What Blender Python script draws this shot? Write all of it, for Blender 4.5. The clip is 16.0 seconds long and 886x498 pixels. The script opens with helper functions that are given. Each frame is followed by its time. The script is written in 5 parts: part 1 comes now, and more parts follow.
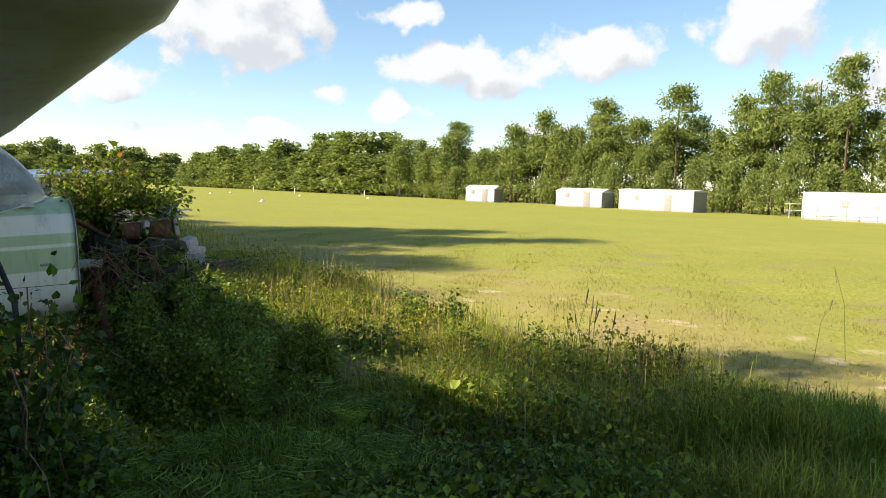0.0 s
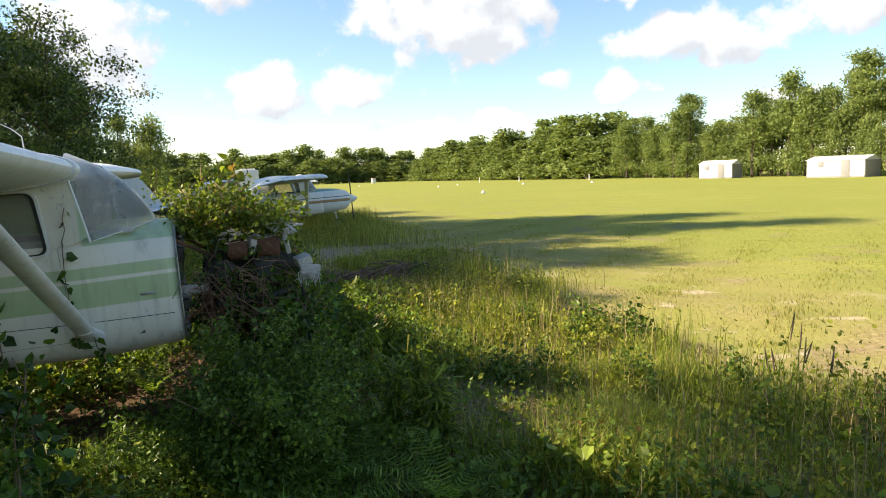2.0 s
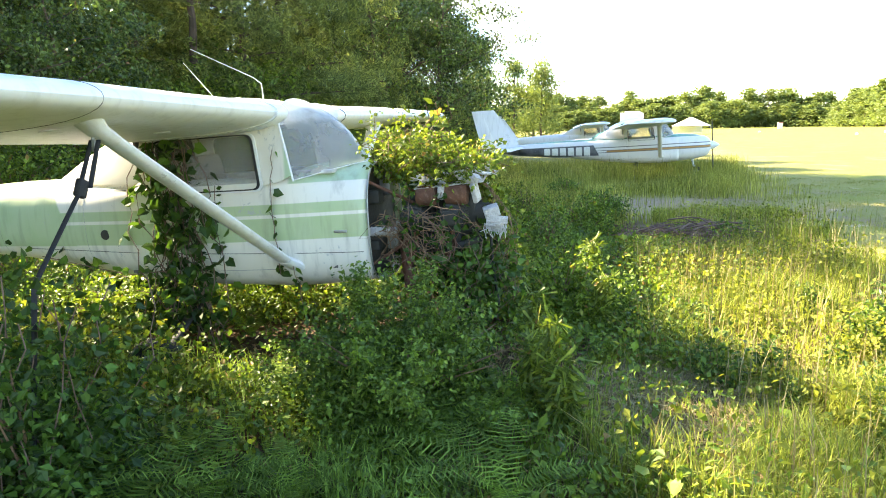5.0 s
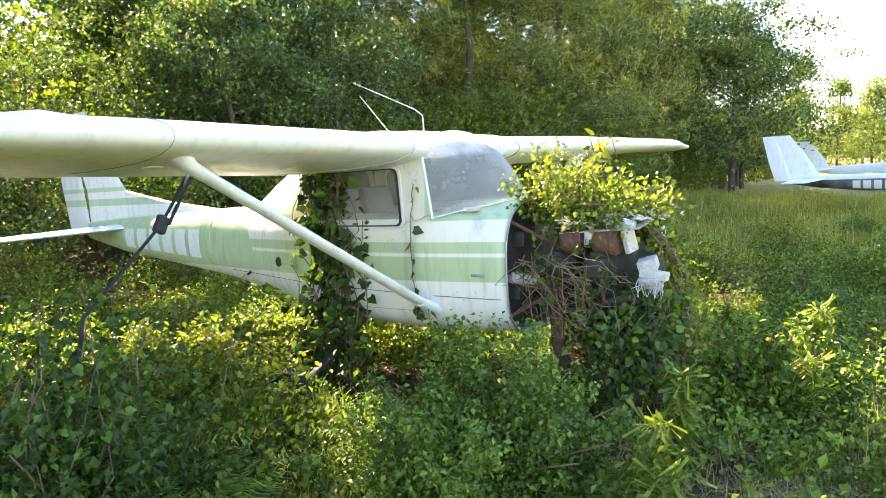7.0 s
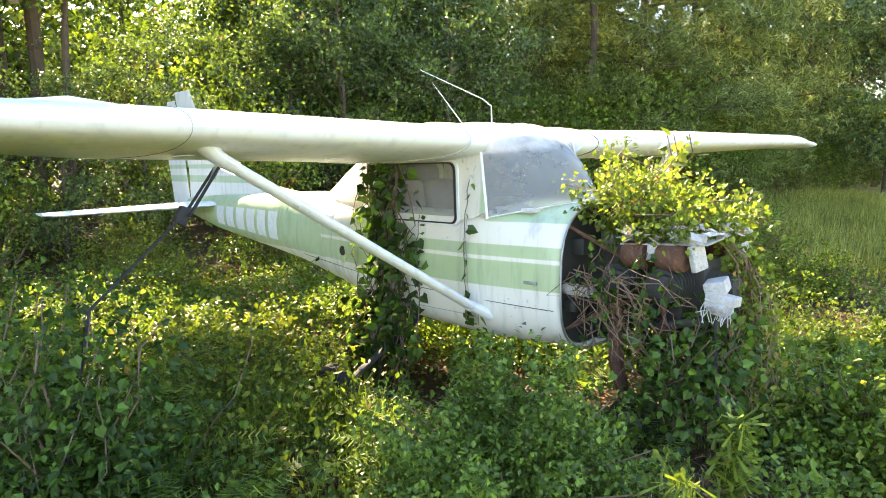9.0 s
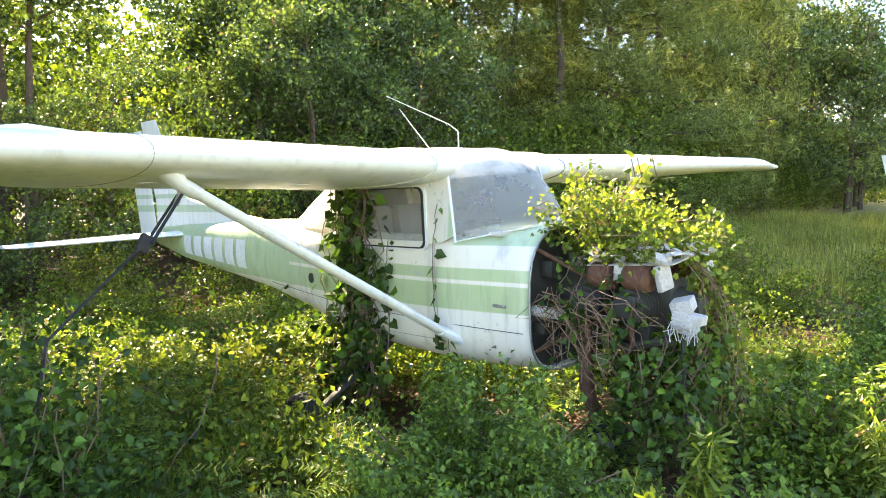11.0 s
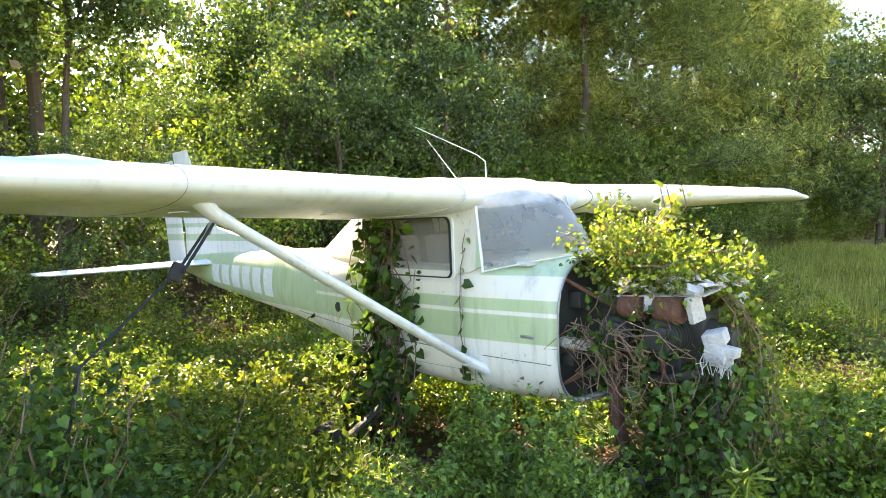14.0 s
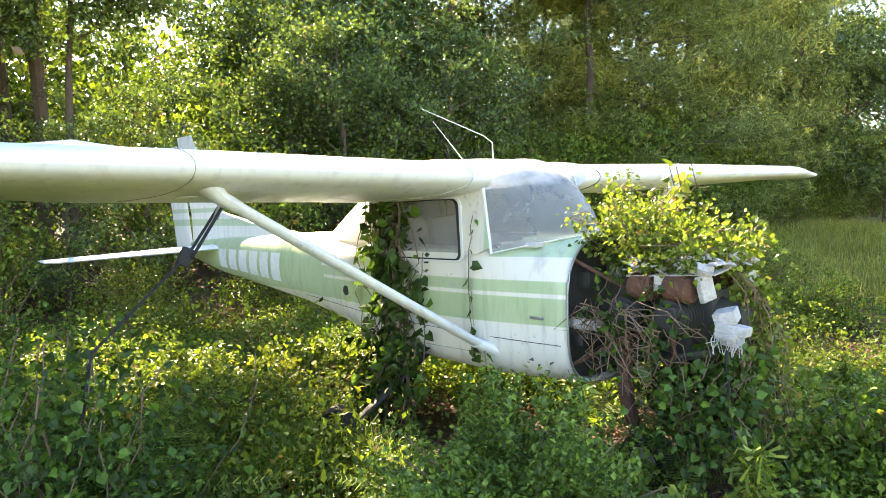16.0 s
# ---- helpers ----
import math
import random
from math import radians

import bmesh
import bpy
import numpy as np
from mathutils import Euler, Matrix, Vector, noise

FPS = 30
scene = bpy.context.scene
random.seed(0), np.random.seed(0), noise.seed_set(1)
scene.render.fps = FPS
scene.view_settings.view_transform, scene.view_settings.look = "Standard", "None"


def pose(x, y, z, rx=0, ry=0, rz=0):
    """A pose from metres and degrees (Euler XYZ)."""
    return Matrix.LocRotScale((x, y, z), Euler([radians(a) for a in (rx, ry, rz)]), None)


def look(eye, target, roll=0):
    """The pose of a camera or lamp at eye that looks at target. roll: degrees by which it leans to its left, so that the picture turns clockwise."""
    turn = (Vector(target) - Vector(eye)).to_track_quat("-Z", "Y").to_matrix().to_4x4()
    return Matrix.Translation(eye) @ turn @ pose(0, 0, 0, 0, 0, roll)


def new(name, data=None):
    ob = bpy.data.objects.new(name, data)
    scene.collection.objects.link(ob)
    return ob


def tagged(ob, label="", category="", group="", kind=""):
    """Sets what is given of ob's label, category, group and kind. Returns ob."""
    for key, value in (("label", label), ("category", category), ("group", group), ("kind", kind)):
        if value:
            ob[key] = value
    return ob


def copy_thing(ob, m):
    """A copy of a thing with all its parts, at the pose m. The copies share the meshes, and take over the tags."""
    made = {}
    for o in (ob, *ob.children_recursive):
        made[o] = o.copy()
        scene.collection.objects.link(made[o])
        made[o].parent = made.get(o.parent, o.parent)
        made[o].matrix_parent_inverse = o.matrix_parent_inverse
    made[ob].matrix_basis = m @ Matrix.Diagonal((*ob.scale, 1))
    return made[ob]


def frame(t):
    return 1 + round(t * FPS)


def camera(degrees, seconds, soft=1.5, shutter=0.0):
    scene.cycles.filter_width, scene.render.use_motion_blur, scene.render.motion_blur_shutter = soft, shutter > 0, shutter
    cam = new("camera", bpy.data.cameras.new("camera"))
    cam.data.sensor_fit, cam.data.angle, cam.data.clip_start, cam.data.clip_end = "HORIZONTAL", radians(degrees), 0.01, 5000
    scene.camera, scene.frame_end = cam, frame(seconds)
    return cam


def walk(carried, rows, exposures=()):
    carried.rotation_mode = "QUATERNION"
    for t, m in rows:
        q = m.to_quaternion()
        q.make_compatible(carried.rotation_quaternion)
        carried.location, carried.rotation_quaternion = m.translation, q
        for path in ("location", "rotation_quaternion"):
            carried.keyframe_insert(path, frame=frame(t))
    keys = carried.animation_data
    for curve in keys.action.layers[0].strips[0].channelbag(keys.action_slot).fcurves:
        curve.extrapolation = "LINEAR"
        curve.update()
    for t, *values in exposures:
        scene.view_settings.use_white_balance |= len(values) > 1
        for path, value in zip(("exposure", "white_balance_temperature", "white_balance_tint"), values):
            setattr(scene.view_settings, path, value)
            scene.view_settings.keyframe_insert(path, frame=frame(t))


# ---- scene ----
cam = camera(63.8, 16.0, 1.0)
# attitude of the stranded aeroplane: nose up, left wing a little low
ATTITUDE = pose(0, 0, 0, -0.1, -2.75, 0)
PATH = [
    (0, (-0.924, -6.288, 1.638), (0.254, -4.686, 1.419), -0.4),
    (0.5, (-0.613, -6.073, 1.66), (0.409, -4.383, 1.345), -0.5),
    (1, (-0.278, -5.771, 1.687), (0.709, -4.041, 1.507), -4.3),
    (1.5, (-0.121, -5.626, 1.705), (0.645, -3.799, 1.428), -6.0),
    (2, (0.258, -5.614, 1.672), (0.865, -3.722, 1.441), -4.6),
    (2.5, (0.617, -5.743, 1.705), (1.415, -3.913, 1.573), -1.7),
    (3, (0.874, -5.553, 1.668), (1.635, -3.709, 1.533), -0.6),
    (3.5, (1.077, -5.396, 1.653), (1.652, -3.494, 1.426), -3.1),
    (4, (1.248, -5.391, 1.615), (1.61, -3.427, 1.517), -1.3),
    (4.5, (1.541, -5.38, 1.602), (1.454, -3.399, 1.34), -0.4),
    (5, (1.674, -5.252, 1.595), (1.221, -3.328, 1.287), -3.8),
    (7.5, (2.48, -4.068, 1.617), (1.16, -2.582, 1.393), -1.8),
    (8, (2.514, -3.881, 1.628), (1.064, -2.543, 1.305), -2.0),
    (8.5, (2.592, -3.788, 1.679), (1.071, -2.526, 1.367), -1.1),
    (9, (2.539, -3.764, 1.699), (1.092, -2.404, 1.463), -0.6),
    (11.5, (2.559, -3.736, 1.673), (1.164, -2.311, 1.516), -1.4),
    (12, (2.55, -3.75, 1.691), (1.211, -2.271, 1.547), -0.7),
    (12.5, (2.557, -3.762, 1.707), (1.257, -2.242, 1.73), -1.1),
    (13, (2.552, -3.762, 1.692), (1.215, -2.275, 1.683), -2.1),
    (13.5, (2.526, -3.743, 1.699), (1.108, -2.333, 1.68), -1.9),
    (14, (2.535, -3.749, 1.677), (1.086, -2.372, 1.602), -1.2),
    (14.5, (2.534, -3.752, 1.661), (1.094, -2.367, 1.588), -0.2),
    (15, (2.525, -3.748, 1.686), (1.101, -2.346, 1.609), -1.4),
    (15.5, (2.508, -3.738, 1.698), (1.066, -2.357, 1.592), -1.5),
    (16, (2.511, -3.757, 1.673), (1.054, -2.392, 1.55), -1.9),
]
EXPOSURES = [(0, 1.18, 7400, 10), (0.5, 1.3, 7700, 11), (1.0, 0.95, 7100, 10), (1.5, 1.05, 7600, 11), (2.0, 1.3, 7400, 11), (2.6, 0.8, 7100, 10), (3.5, 1.1, 7100, 10), (4.1, 0.95, 7000, 10), (4.5, 1.6, 7100, 10), (5.0, 3.05, 7400, 12), (7.5, 3.35, 7700, 18), (9.0, 3.4, 7750, 19), (16, 3.3, 7700, 19)]
walk(cam, [(t, ATTITUDE @ look(eye, target, roll)) for t, eye, target, roll in PATH], EXPOSURES)

# ---- world ----
SUN_AZ, SUN_EL = radians(163.0), radians(32.0)
SUN_DIR = Vector((math.cos(SUN_AZ) * math.cos(SUN_EL), math.sin(SUN_AZ) * math.cos(SUN_EL), math.sin(SUN_EL)))


def node(tree, kind, inputs=(), **props):
    n = tree.nodes.new(kind)
    for key, value in props.items():
        setattr(n, key, value)
    for key, value in dict(inputs).items():
        if isinstance(value, bpy.types.NodeSocket):
            tree.links.new(value, n.inputs[key])
        else:
            n.inputs[key].default_value = value
    return n


def maths(tree, op, a, b=0.0, c=0.0):
    return node(tree, "ShaderNodeMath", {0: a, 1: b, 2: c}, operation=op).outputs[0]


def make_world():
    world = bpy.data.worlds.new("sky")
    scene.world = world
    world.use_nodes = True
    t = world.node_tree
    t.nodes.clear()
    sky = node(t, "ShaderNodeTexSky", sky_type="NISHITA", sun_disc=False, sun_elevation=SUN_EL,
               sun_rotation=radians(90) - SUN_AZ, air_density=1.0, dust_density=0.3, ozone_density=3.2)
    way = node(t, "ShaderNodeTexCoord").outputs["Generated"]
    # fair-weather clouds: azimuth, height, half width and half height in degrees
    clouds = [(70.5, 12.5, 8.5, 4.4), (88, 14.5, 4, 2), (85, 6.8, 4.2, 1.9), (79, 6.8, 3.6, 1.7), (57, 13.3, 2.2, 1.2),
              (54, 9.4, 4.6, 2.0), (50.5, 9.0, 3.2, 2.0), (63, 7.2, 1.7, 0.9), (57.5, 6.4, 2.6, 1.3), (42.5, 10.4, 5.6, 2.2), (30, 12.6, 4.6, 2.8), (46, 4.6, 2.4, 1.0),
              (97, 10.8, 6.0, 4.2), (105, 7, 3.0, 1.6), (67, 4.0, 2.5, 0.9), (74, 3.6, 3.0, 0.9), (20, 9, 6, 2.5), (115, 14, 7, 3), (62, 22, 6, 3), (40, 23, 5, 2.5),
              (0, 12, 8, 4), (-30, 9, 7, 3), (-60, 14, 9, 4), (-95, 10, 7, 3), (-130, 13, 9, 4), (140, 25, 9, 5), (85, 27, 7, 3)]

    def billow(at):
        """How deep inside a cloud a direction lies: soft ellipses broken up by rounded heaps."""
        warp = node(t, "ShaderNodeTexNoise", {"Vector": at, "Scale": 9.0, "Detail": 3.0})
        shift = node(t, "ShaderNodeVectorMath", {0: warp.outputs["Color"], 1: (0.5, 0.5, 0.5)}, operation="SUBTRACT").outputs[0]
        way_ = node(t, "ShaderNodeVectorMath", {0: shift, 1: (0.09, 0.09, 0.05), 2: at}, operation="MULTIPLY_ADD").outputs[0]
        cover = None
        for az, el, wide, high in clouds:
            a, e = radians(az), radians(el)
            centre = Vector((math.cos(a) * math.cos(e), math.sin(a) * math.cos(e), math.sin(e)))
            off = node(t, "ShaderNodeVectorMath", {0: way_, 1: centre}, operation="SUBTRACT").outputs[0]
            flat = node(t, "ShaderNodeVectorMath", {0: off, 1: (1, 1, wide / high)}, operation="MULTIPLY").outputs[0]
            far = node(t, "ShaderNodeVectorMath", {0: flat}, operation="LENGTH").outputs["Value"]
            near = maths(t, "SUBTRACT", 1.0, maths(t, "MULTIPLY", far, 1 / math.sin(radians(wide * 1.12))))
            cover = near if cover is None else maths(t, "MAXIMUM", cover, near)
        heaps = node(t, "ShaderNodeTexVoronoi", {"Vector": way_, "Scale": 26.0}, feature="SMOOTH_F1").outputs["Distance"]
        wisps = node(t, "ShaderNodeTexNoise", {"Vector": at, "Scale": 30.0, "Detail": 7.0, "Roughness": 0.62})
        lumpy = maths(t, "MULTIPLY_ADD", maths(t, "SUBTRACT", 0.42, heaps), 0.9, cover)
        return maths(t, "MULTIPLY_ADD", maths(t, "SUBTRACT", wisps.outputs["Fac"], 0.5), 1.3, lumpy)

    rough = billow(way)
    sunward = node(t, "ShaderNodeVectorMath", {0: way, 1: (-0.028, 0.006, 0.03)}, operation="ADD").outputs[0]
    depth = billow(sunward)
    mask = node(t, "ShaderNodeMapRange", {"Value": rough, 1: 0.02, 2: 0.42}, interpolation_type="SMOOTHSTEP").outputs[0]
    tone = node(t, "ShaderNodeMapRange", {"Value": maths(t, "SUBTRACT", rough, depth), 1: -0.45, 2: 0.3}, interpolation_type="SMOOTHSTEP").outputs[0]
    white = node(t, "ShaderNodeMix", {"Factor": tone, 6: (3.05, 3.45, 4.1, 1), 7: (4.0, 4.4, 5.0, 1)}, data_type="RGBA")
    clear = node(t, "ShaderNodeHueSaturation", {"Saturation": 1.06, "Value": 1.0, "Color": sky.outputs[0]})
    mixed = node(t, "ShaderNodeMix", {"Factor": mask, 6: clear.outputs[0], 7: white.outputs[2]}, data_type="RGBA")
    back = node(t, "ShaderNodeBackground", {"Color": mixed.outputs[2], "Strength": 0.1})
    node(t, "ShaderNodeOutputWorld", {"Surface": back.outputs[0]})


make_world()
sun = new("sun", bpy.data.lights.new("sun", "SUN"))
sun.data.energy, sun.data.angle, sun.data.color = 5.0, radians(0.6), (1.0, 0.9, 0.74)
sun.matrix_world = look(SUN_DIR * 100, (0, 0, 0))


# ---- materials ----
def shader(name):
    m = bpy.data.materials.new(name)
    m.use_nodes = True
    t = m.node_tree
    return m, t, t.nodes["Principled BSDF"]


def blend(t, fac, a, b, kind="MIX"):
    return node(t, "ShaderNodeMix", {"Factor": fac, 6: a, 7: b}, data_type="RGBA", blend_type=kind).outputs[2]


def rgba(c):
    return (*c, 1.0)


def spots(t, scale, low, high, detail=5.0, coords=None, rough=0.6):
    at = coords or node(t, "ShaderNodeTexCoord").outputs["Object"]
    n = node(t, "ShaderNodeTexNoise", {"Vector": at, "Scale": scale, "Detail": detail, "Roughness": rough})
    return node(t, "ShaderNodeMapRange", {"Value": n.outputs["Fac"], 1: low, 2: high}).outputs[0]


def surface(name, base, other, rough=0.6, metal=0.0, scale=6.0, fine=60.0, bump=0.1, dirt=None, coat=0.0):
    """A plain worn surface: two tones, fine grain, optional dirt in blotches."""
    m, t, p = shader(name)
    colour = blend(t, spots(t, scale, 0.35, 0.7), rgba(base), rgba(other))
    if dirt:
        colour = blend(t, maths(t, "MULTIPLY", spots(t, scale * 2.7, 0.52, 0.75), 0.8), colour, rgba(dirt))
    grain = spots(t, fine, 0.2, 0.8, 3.0)
    colour = blend(t, 0.35, colour, blend(t, grain, rgba([c * 0.6 for c in base]), rgba([min(1, c * 1.15) for c in base])))
    t.links.new(colour, p.inputs["Base Color"])
    p.inputs["Metallic"].default_value = metal
    t.links.new(node(t, "ShaderNodeMapRange", {"Value": grain, 3: max(0.05, rough - 0.12), 4: min(1, rough + 0.12)}).outputs[0], p.inputs["Roughness"])
    if coat:
        p.inputs["Coat Weight"].default_value = coat
    if bump:
        t.links.new(node(t, "ShaderNodeBump", {"Strength": bump, "Distance": 0.01, "Height": grain}).outputs[0], p.inputs["Normal"])
    return m


def leafy(name, dark, light, old=None, thin=0.45, rough=0.62, gloss=0.22, even=False):
    """Leaves and blades: each piece has its own tone, and light shines through."""
    m, t, p = shader(name)
    island = node(t, "ShaderNodeNewGeometry").outputs["Random Per Island"]
    wide = spots(t, 0.5, 0.35, 0.65, 2.0)
    own = maths(t, "POWER", island, 2.1)
    tone = maths(t, "MULTIPLY_ADD", own, 0.8, maths(t, "MULTIPLY", wide, 0.25))
    colour = blend(t, tone, rgba([c * (1.0 if even else 0.6) for c in dark]), rgba([c * (1.05 if even else 1.5) for c in light]))
    if old:
        colour = blend(t, node(t, "ShaderNodeMapRange", {"Value": island, 1: 0.965, 2: 0.99}).outputs[0], colour, rgba(old))
    t.links.new(colour, p.inputs["Base Color"])
    p.inputs["Roughness"].default_value = rough
    p.inputs["Specular IOR Level"].default_value = gloss
    see = node(t, "ShaderNodeBsdfTranslucent", {"Color": blend(t, 1.0, colour, (1.15, 1.12, 0.65, 1), "MULTIPLY")})
    mix = node(t, "ShaderNodeMixShader", {0: thin, 1: p.outputs[0], 2: see.outputs[0]})
    t.links.new(mix.outputs[0], t.nodes["Material Output"].inputs[0])
    return m


def ground_material():
    m, t, p = shader("meadow_soil")
    at = node(t, "ShaderNodeNewGeometry").outputs["Position"]
    x = node(t, "ShaderNodeSeparateXYZ", {0: at}).outputs[0]
    big = spots(t, 0.09, 0.35, 0.65, 4.0, at)
    mid = spots(t, 0.7, 0.35, 0.7, 6.0, at)
    fine = spots(t, 14.0, 0.3, 0.7, 4.0, at)
    tiny = spots(t, 70.0, 0.25, 0.75, 2.0, at)
    turf = blend(t, mid, (0.2, 0.245, 0.035, 1), (0.33, 0.33, 0.075, 1))
    turf = blend(t, maths(t, "MULTIPLY", big, 0.8), turf, (0.185, 0.24, 0.036, 1))
    turf = blend(t, 0.5, turf, blend(t, fine, (0.13, 0.15, 0.028, 1), (0.43, 0.385, 0.115, 1)))
    bare = blend(t, fine, (0.34, 0.27, 0.17, 1), (0.17, 0.12, 0.07, 1))
    patchy = maths(t, "MULTIPLY", spots(t, 0.55, 0.55, 0.66, 7.0, at), node(t, "ShaderNodeMapRange", {"Value": x, 1: 26.0, 2: 7.0, 3: 0.0, 4: 0.85}).outputs[0])
    turf = blend(t, patchy, turf, bare)
    worn = maths(t, "MULTIPLY", node(t, "ShaderNodeMapRange", {"Value": x, 1: 10.5, 2: 5.0}).outputs[0], spots(t, 0.45, 0.32, 0.56, 6.0, at))
    turf = blend(t, maths(t, "MULTIPLY", worn, 0.66), turf, blend(t, fine, (0.47, 0.36, 0.19, 1), (0.19, 0.14, 0.055, 1)))
    sand = maths(t, "MULTIPLY", node(t, "ShaderNodeMapRange", {"Value": x, 1: 9.0, 2: 6.0}).outputs[0], spots(t, 1.3, 0.6, 0.66, 6.0, at))
    turf = blend(t, maths(t, "MULTIPLY", sand, 0.85), turf, blend(t, tiny, (0.6, 0.5, 0.37, 1), (0.42, 0.33, 0.22, 1)))
    litter = blend(t, tiny, (0.035, 0.022, 0.012, 1), (0.13, 0.08, 0.045, 1))
    y = node(t, "ShaderNodeSeparateXYZ", {0: at}).outputs[1]
    past = maths(t, "MULTIPLY_ADD", maths(t, "MAXIMUM", maths(t, "SUBTRACT", y, 7.0), 0.0), 0.55, x)
    wood = node(t, "ShaderNodeMapRange", {"Value": maths(t, "MULTIPLY_ADD", mid, 2.0, past), 1: 3.2, 2: 5.4}).outputs[0]
    soil = blend(t, wood, litter, turf)
    off = node(t, "ShaderNodeVectorMath", {0: at, 1: (3.4, 9.6, 0.0)}, operation="SUBTRACT").outputs[0]
    track = node(t, "ShaderNodeVectorMath", {0: node(t, "ShaderNodeVectorMath", {0: off, 1: (0.4, 0.36, 0.0)}, operation="MULTIPLY").outputs[0]}, operation="LENGTH").outputs["Value"]
    open_soil = node(t, "ShaderNodeMapRange", {"Value": maths(t, "MULTIPLY_ADD", mid, 0.5, track), 1: 1.25, 2: 0.85}).outputs[0]
    soil = blend(t, maths(t, "MULTIPLY", open_soil, 0.9), soil, blend(t, fine, (0.4, 0.3, 0.2, 1), (0.26, 0.18, 0.11, 1)))
    t.links.new(soil, p.inputs["Base Color"])
    p.inputs["Roughness"].default_value = 0.95
    p.inputs["Specular IOR Level"].default_value = 0.1
    t.links.new(node(t, "ShaderNodeBump", {"Strength": 0.3, "Distance": 0.04, "Height": fine}).outputs[0], p.inputs["Normal"])
    return m


def livery(name, white, tint, bands, tail_from=None, dirty=0.5, ahead=(), gloss=(0.32, 0.6)):
    """Faded aircraft paint: stripes by height along the body, chips and grime."""
    m, t, p = shader(name)
    at = node(t, "ShaderNodeTexCoord").outputs["Object"]
    xyz = node(t, "ShaderNodeSeparateXYZ", {0: at})
    x, z = xyz.outputs[0], xyz.outputs[2]
    mask = None
    for low, high in bands:
        up = node(t, "ShaderNodeMapRange", {"Value": z, 1: low - 0.003, 2: low + 0.003}).outputs[0]
        down = node(t, "ShaderNodeMapRange", {"Value": z, 1: high + 0.003, 2: high - 0.003}).outputs[0]
        band = maths(t, "MULTIPLY", up, down)
        mask = band if mask is None else maths(t, "MAXIMUM", mask, band)
    if tail_from is not None:
        low, high, start = tail_from
        behind = node(t, "ShaderNodeMapRange", {"Value": maths(t, "MULTIPLY_ADD", z, 0.5, x), 1: start + 0.01, 2: start - 0.01}).outputs[0]
        up = node(t, "ShaderNodeMapRange", {"Value": z, 1: low - 0.004, 2: low + 0.004}).outputs[0]
        down = node(t, "ShaderNodeMapRange", {"Value": z, 1: high + 0.004, 2: high - 0.004}).outputs[0]
        mask = maths(t, "MAXIMUM", mask, maths(t, "MULTIPLY", behind, maths(t, "MULTIPLY", up, down)))
    fade = spots(t, 3.0, 0.3, 0.75, 5.0, at)
    paint = blend(t, maths(t, "MULTIPLY", mask, node(t, "ShaderNodeMapRange", {"Value": fade, 3: 1.0, 4: 0.78}).outputs[0]), rgba(white), rgba(tint))
    for low, high, start, colour in ahead:
        front = node(t, "ShaderNodeMapRange", {"Value": x, 1: start - 0.01, 2: start + 0.01}).outputs[0]
        up = node(t, "ShaderNodeMapRange", {"Value": z, 1: low - 0.003, 2: low + 0.003}).outputs[0]
        down = node(t, "ShaderNodeMapRange", {"Value": z, 1: high + 0.003, 2: high - 0.003}).outputs[0]
        paint = blend(t, maths(t, "MULTIPLY", front, maths(t, "MULTIPLY", up, down)), paint, rgba(colour))
    chips = node(t, "ShaderNodeMapRange", {"Value": maths(t, "ADD", spots(t, 26.0, 0.0, 1.0, 6.0, at, 0.7), maths(t, "MULTIPLY", spots(t, 2.2, 0.45, 0.7, 2.0, at), 0.22)), 1: 0.76, 2: 0.8}).outputs[0]
    paint = blend(t, maths(t, "MULTIPLY", chips, 0.7), paint, (0.42, 0.43, 0.42, 1))
    streak = node(t, "ShaderNodeMapping", {"Vector": at, "Scale": (7.0, 7.0, 0.9)}).outputs[0]
    grime = maths(t, "MULTIPLY", spots(t, 2.0, 0.5, 0.8, 6.0, streak), dirty)
    paint = blend(t, grime, paint, (0.17, 0.16, 0.11, 1))
    t.links.new(paint, p.inputs["Base Color"])
    t.links.new(node(t, "ShaderNodeMapRange", {"Value": spots(t, 9.0, 0.3, 0.7, 4.0, at), 3: gloss[0], 4: gloss[1]}).outputs[0], p.inputs["Roughness"])
    dents = spots(t, 2.4, 0.2, 0.8, 2.0, at)
    t.links.new(node(t, "ShaderNodeBump", {"Strength": 0.25, "Distance": 0.02, "Height": dents}).outputs[0], p.inputs["Normal"])
    return m


def glass(name, tint, rough, milky, dusty_from=None):
    m, t, p = shader(name)
    p.inputs["Base Color"].default_value = rgba(tint)
    p.inputs["Roughness"].default_value = rough
    p.inputs["Transmission Weight"].default_value = 1.0
    p.inputs["IOR"].default_value = 1.15
    haze = node(t, "ShaderNodeBsdfDiffuse", {"Color": (0.56, 0.555, 0.53, 1)})
    cloudy = maths(t, "MULTIPLY_ADD", spots(t, 3.0, 0.2, 0.85), milky * 0.45, milky * 0.8)
    if dusty_from:
        z = node(t, "ShaderNodeSeparateXYZ", {0: node(t, "ShaderNodeTexCoord").outputs["Object"]}).outputs[2]
        ragged = maths(t, "MULTIPLY_ADD", spots(t, 7.0, 0.2, 0.8), 0.16, z)
        film_ = node(t, "ShaderNodeMapRange", {"Value": ragged, 1: dusty_from, 2: dusty_from + 0.22, 3: 0.0, 4: 0.8}).outputs[0]
        cloudy = maths(t, "MAXIMUM", cloudy, film_)
    mix = node(t, "ShaderNodeMixShader", {0: cloudy, 1: p.outputs[0], 2: haze.outputs[0]})
    t.links.new(mix.outputs[0], t.nodes["Material Output"].inputs[0])
    return m


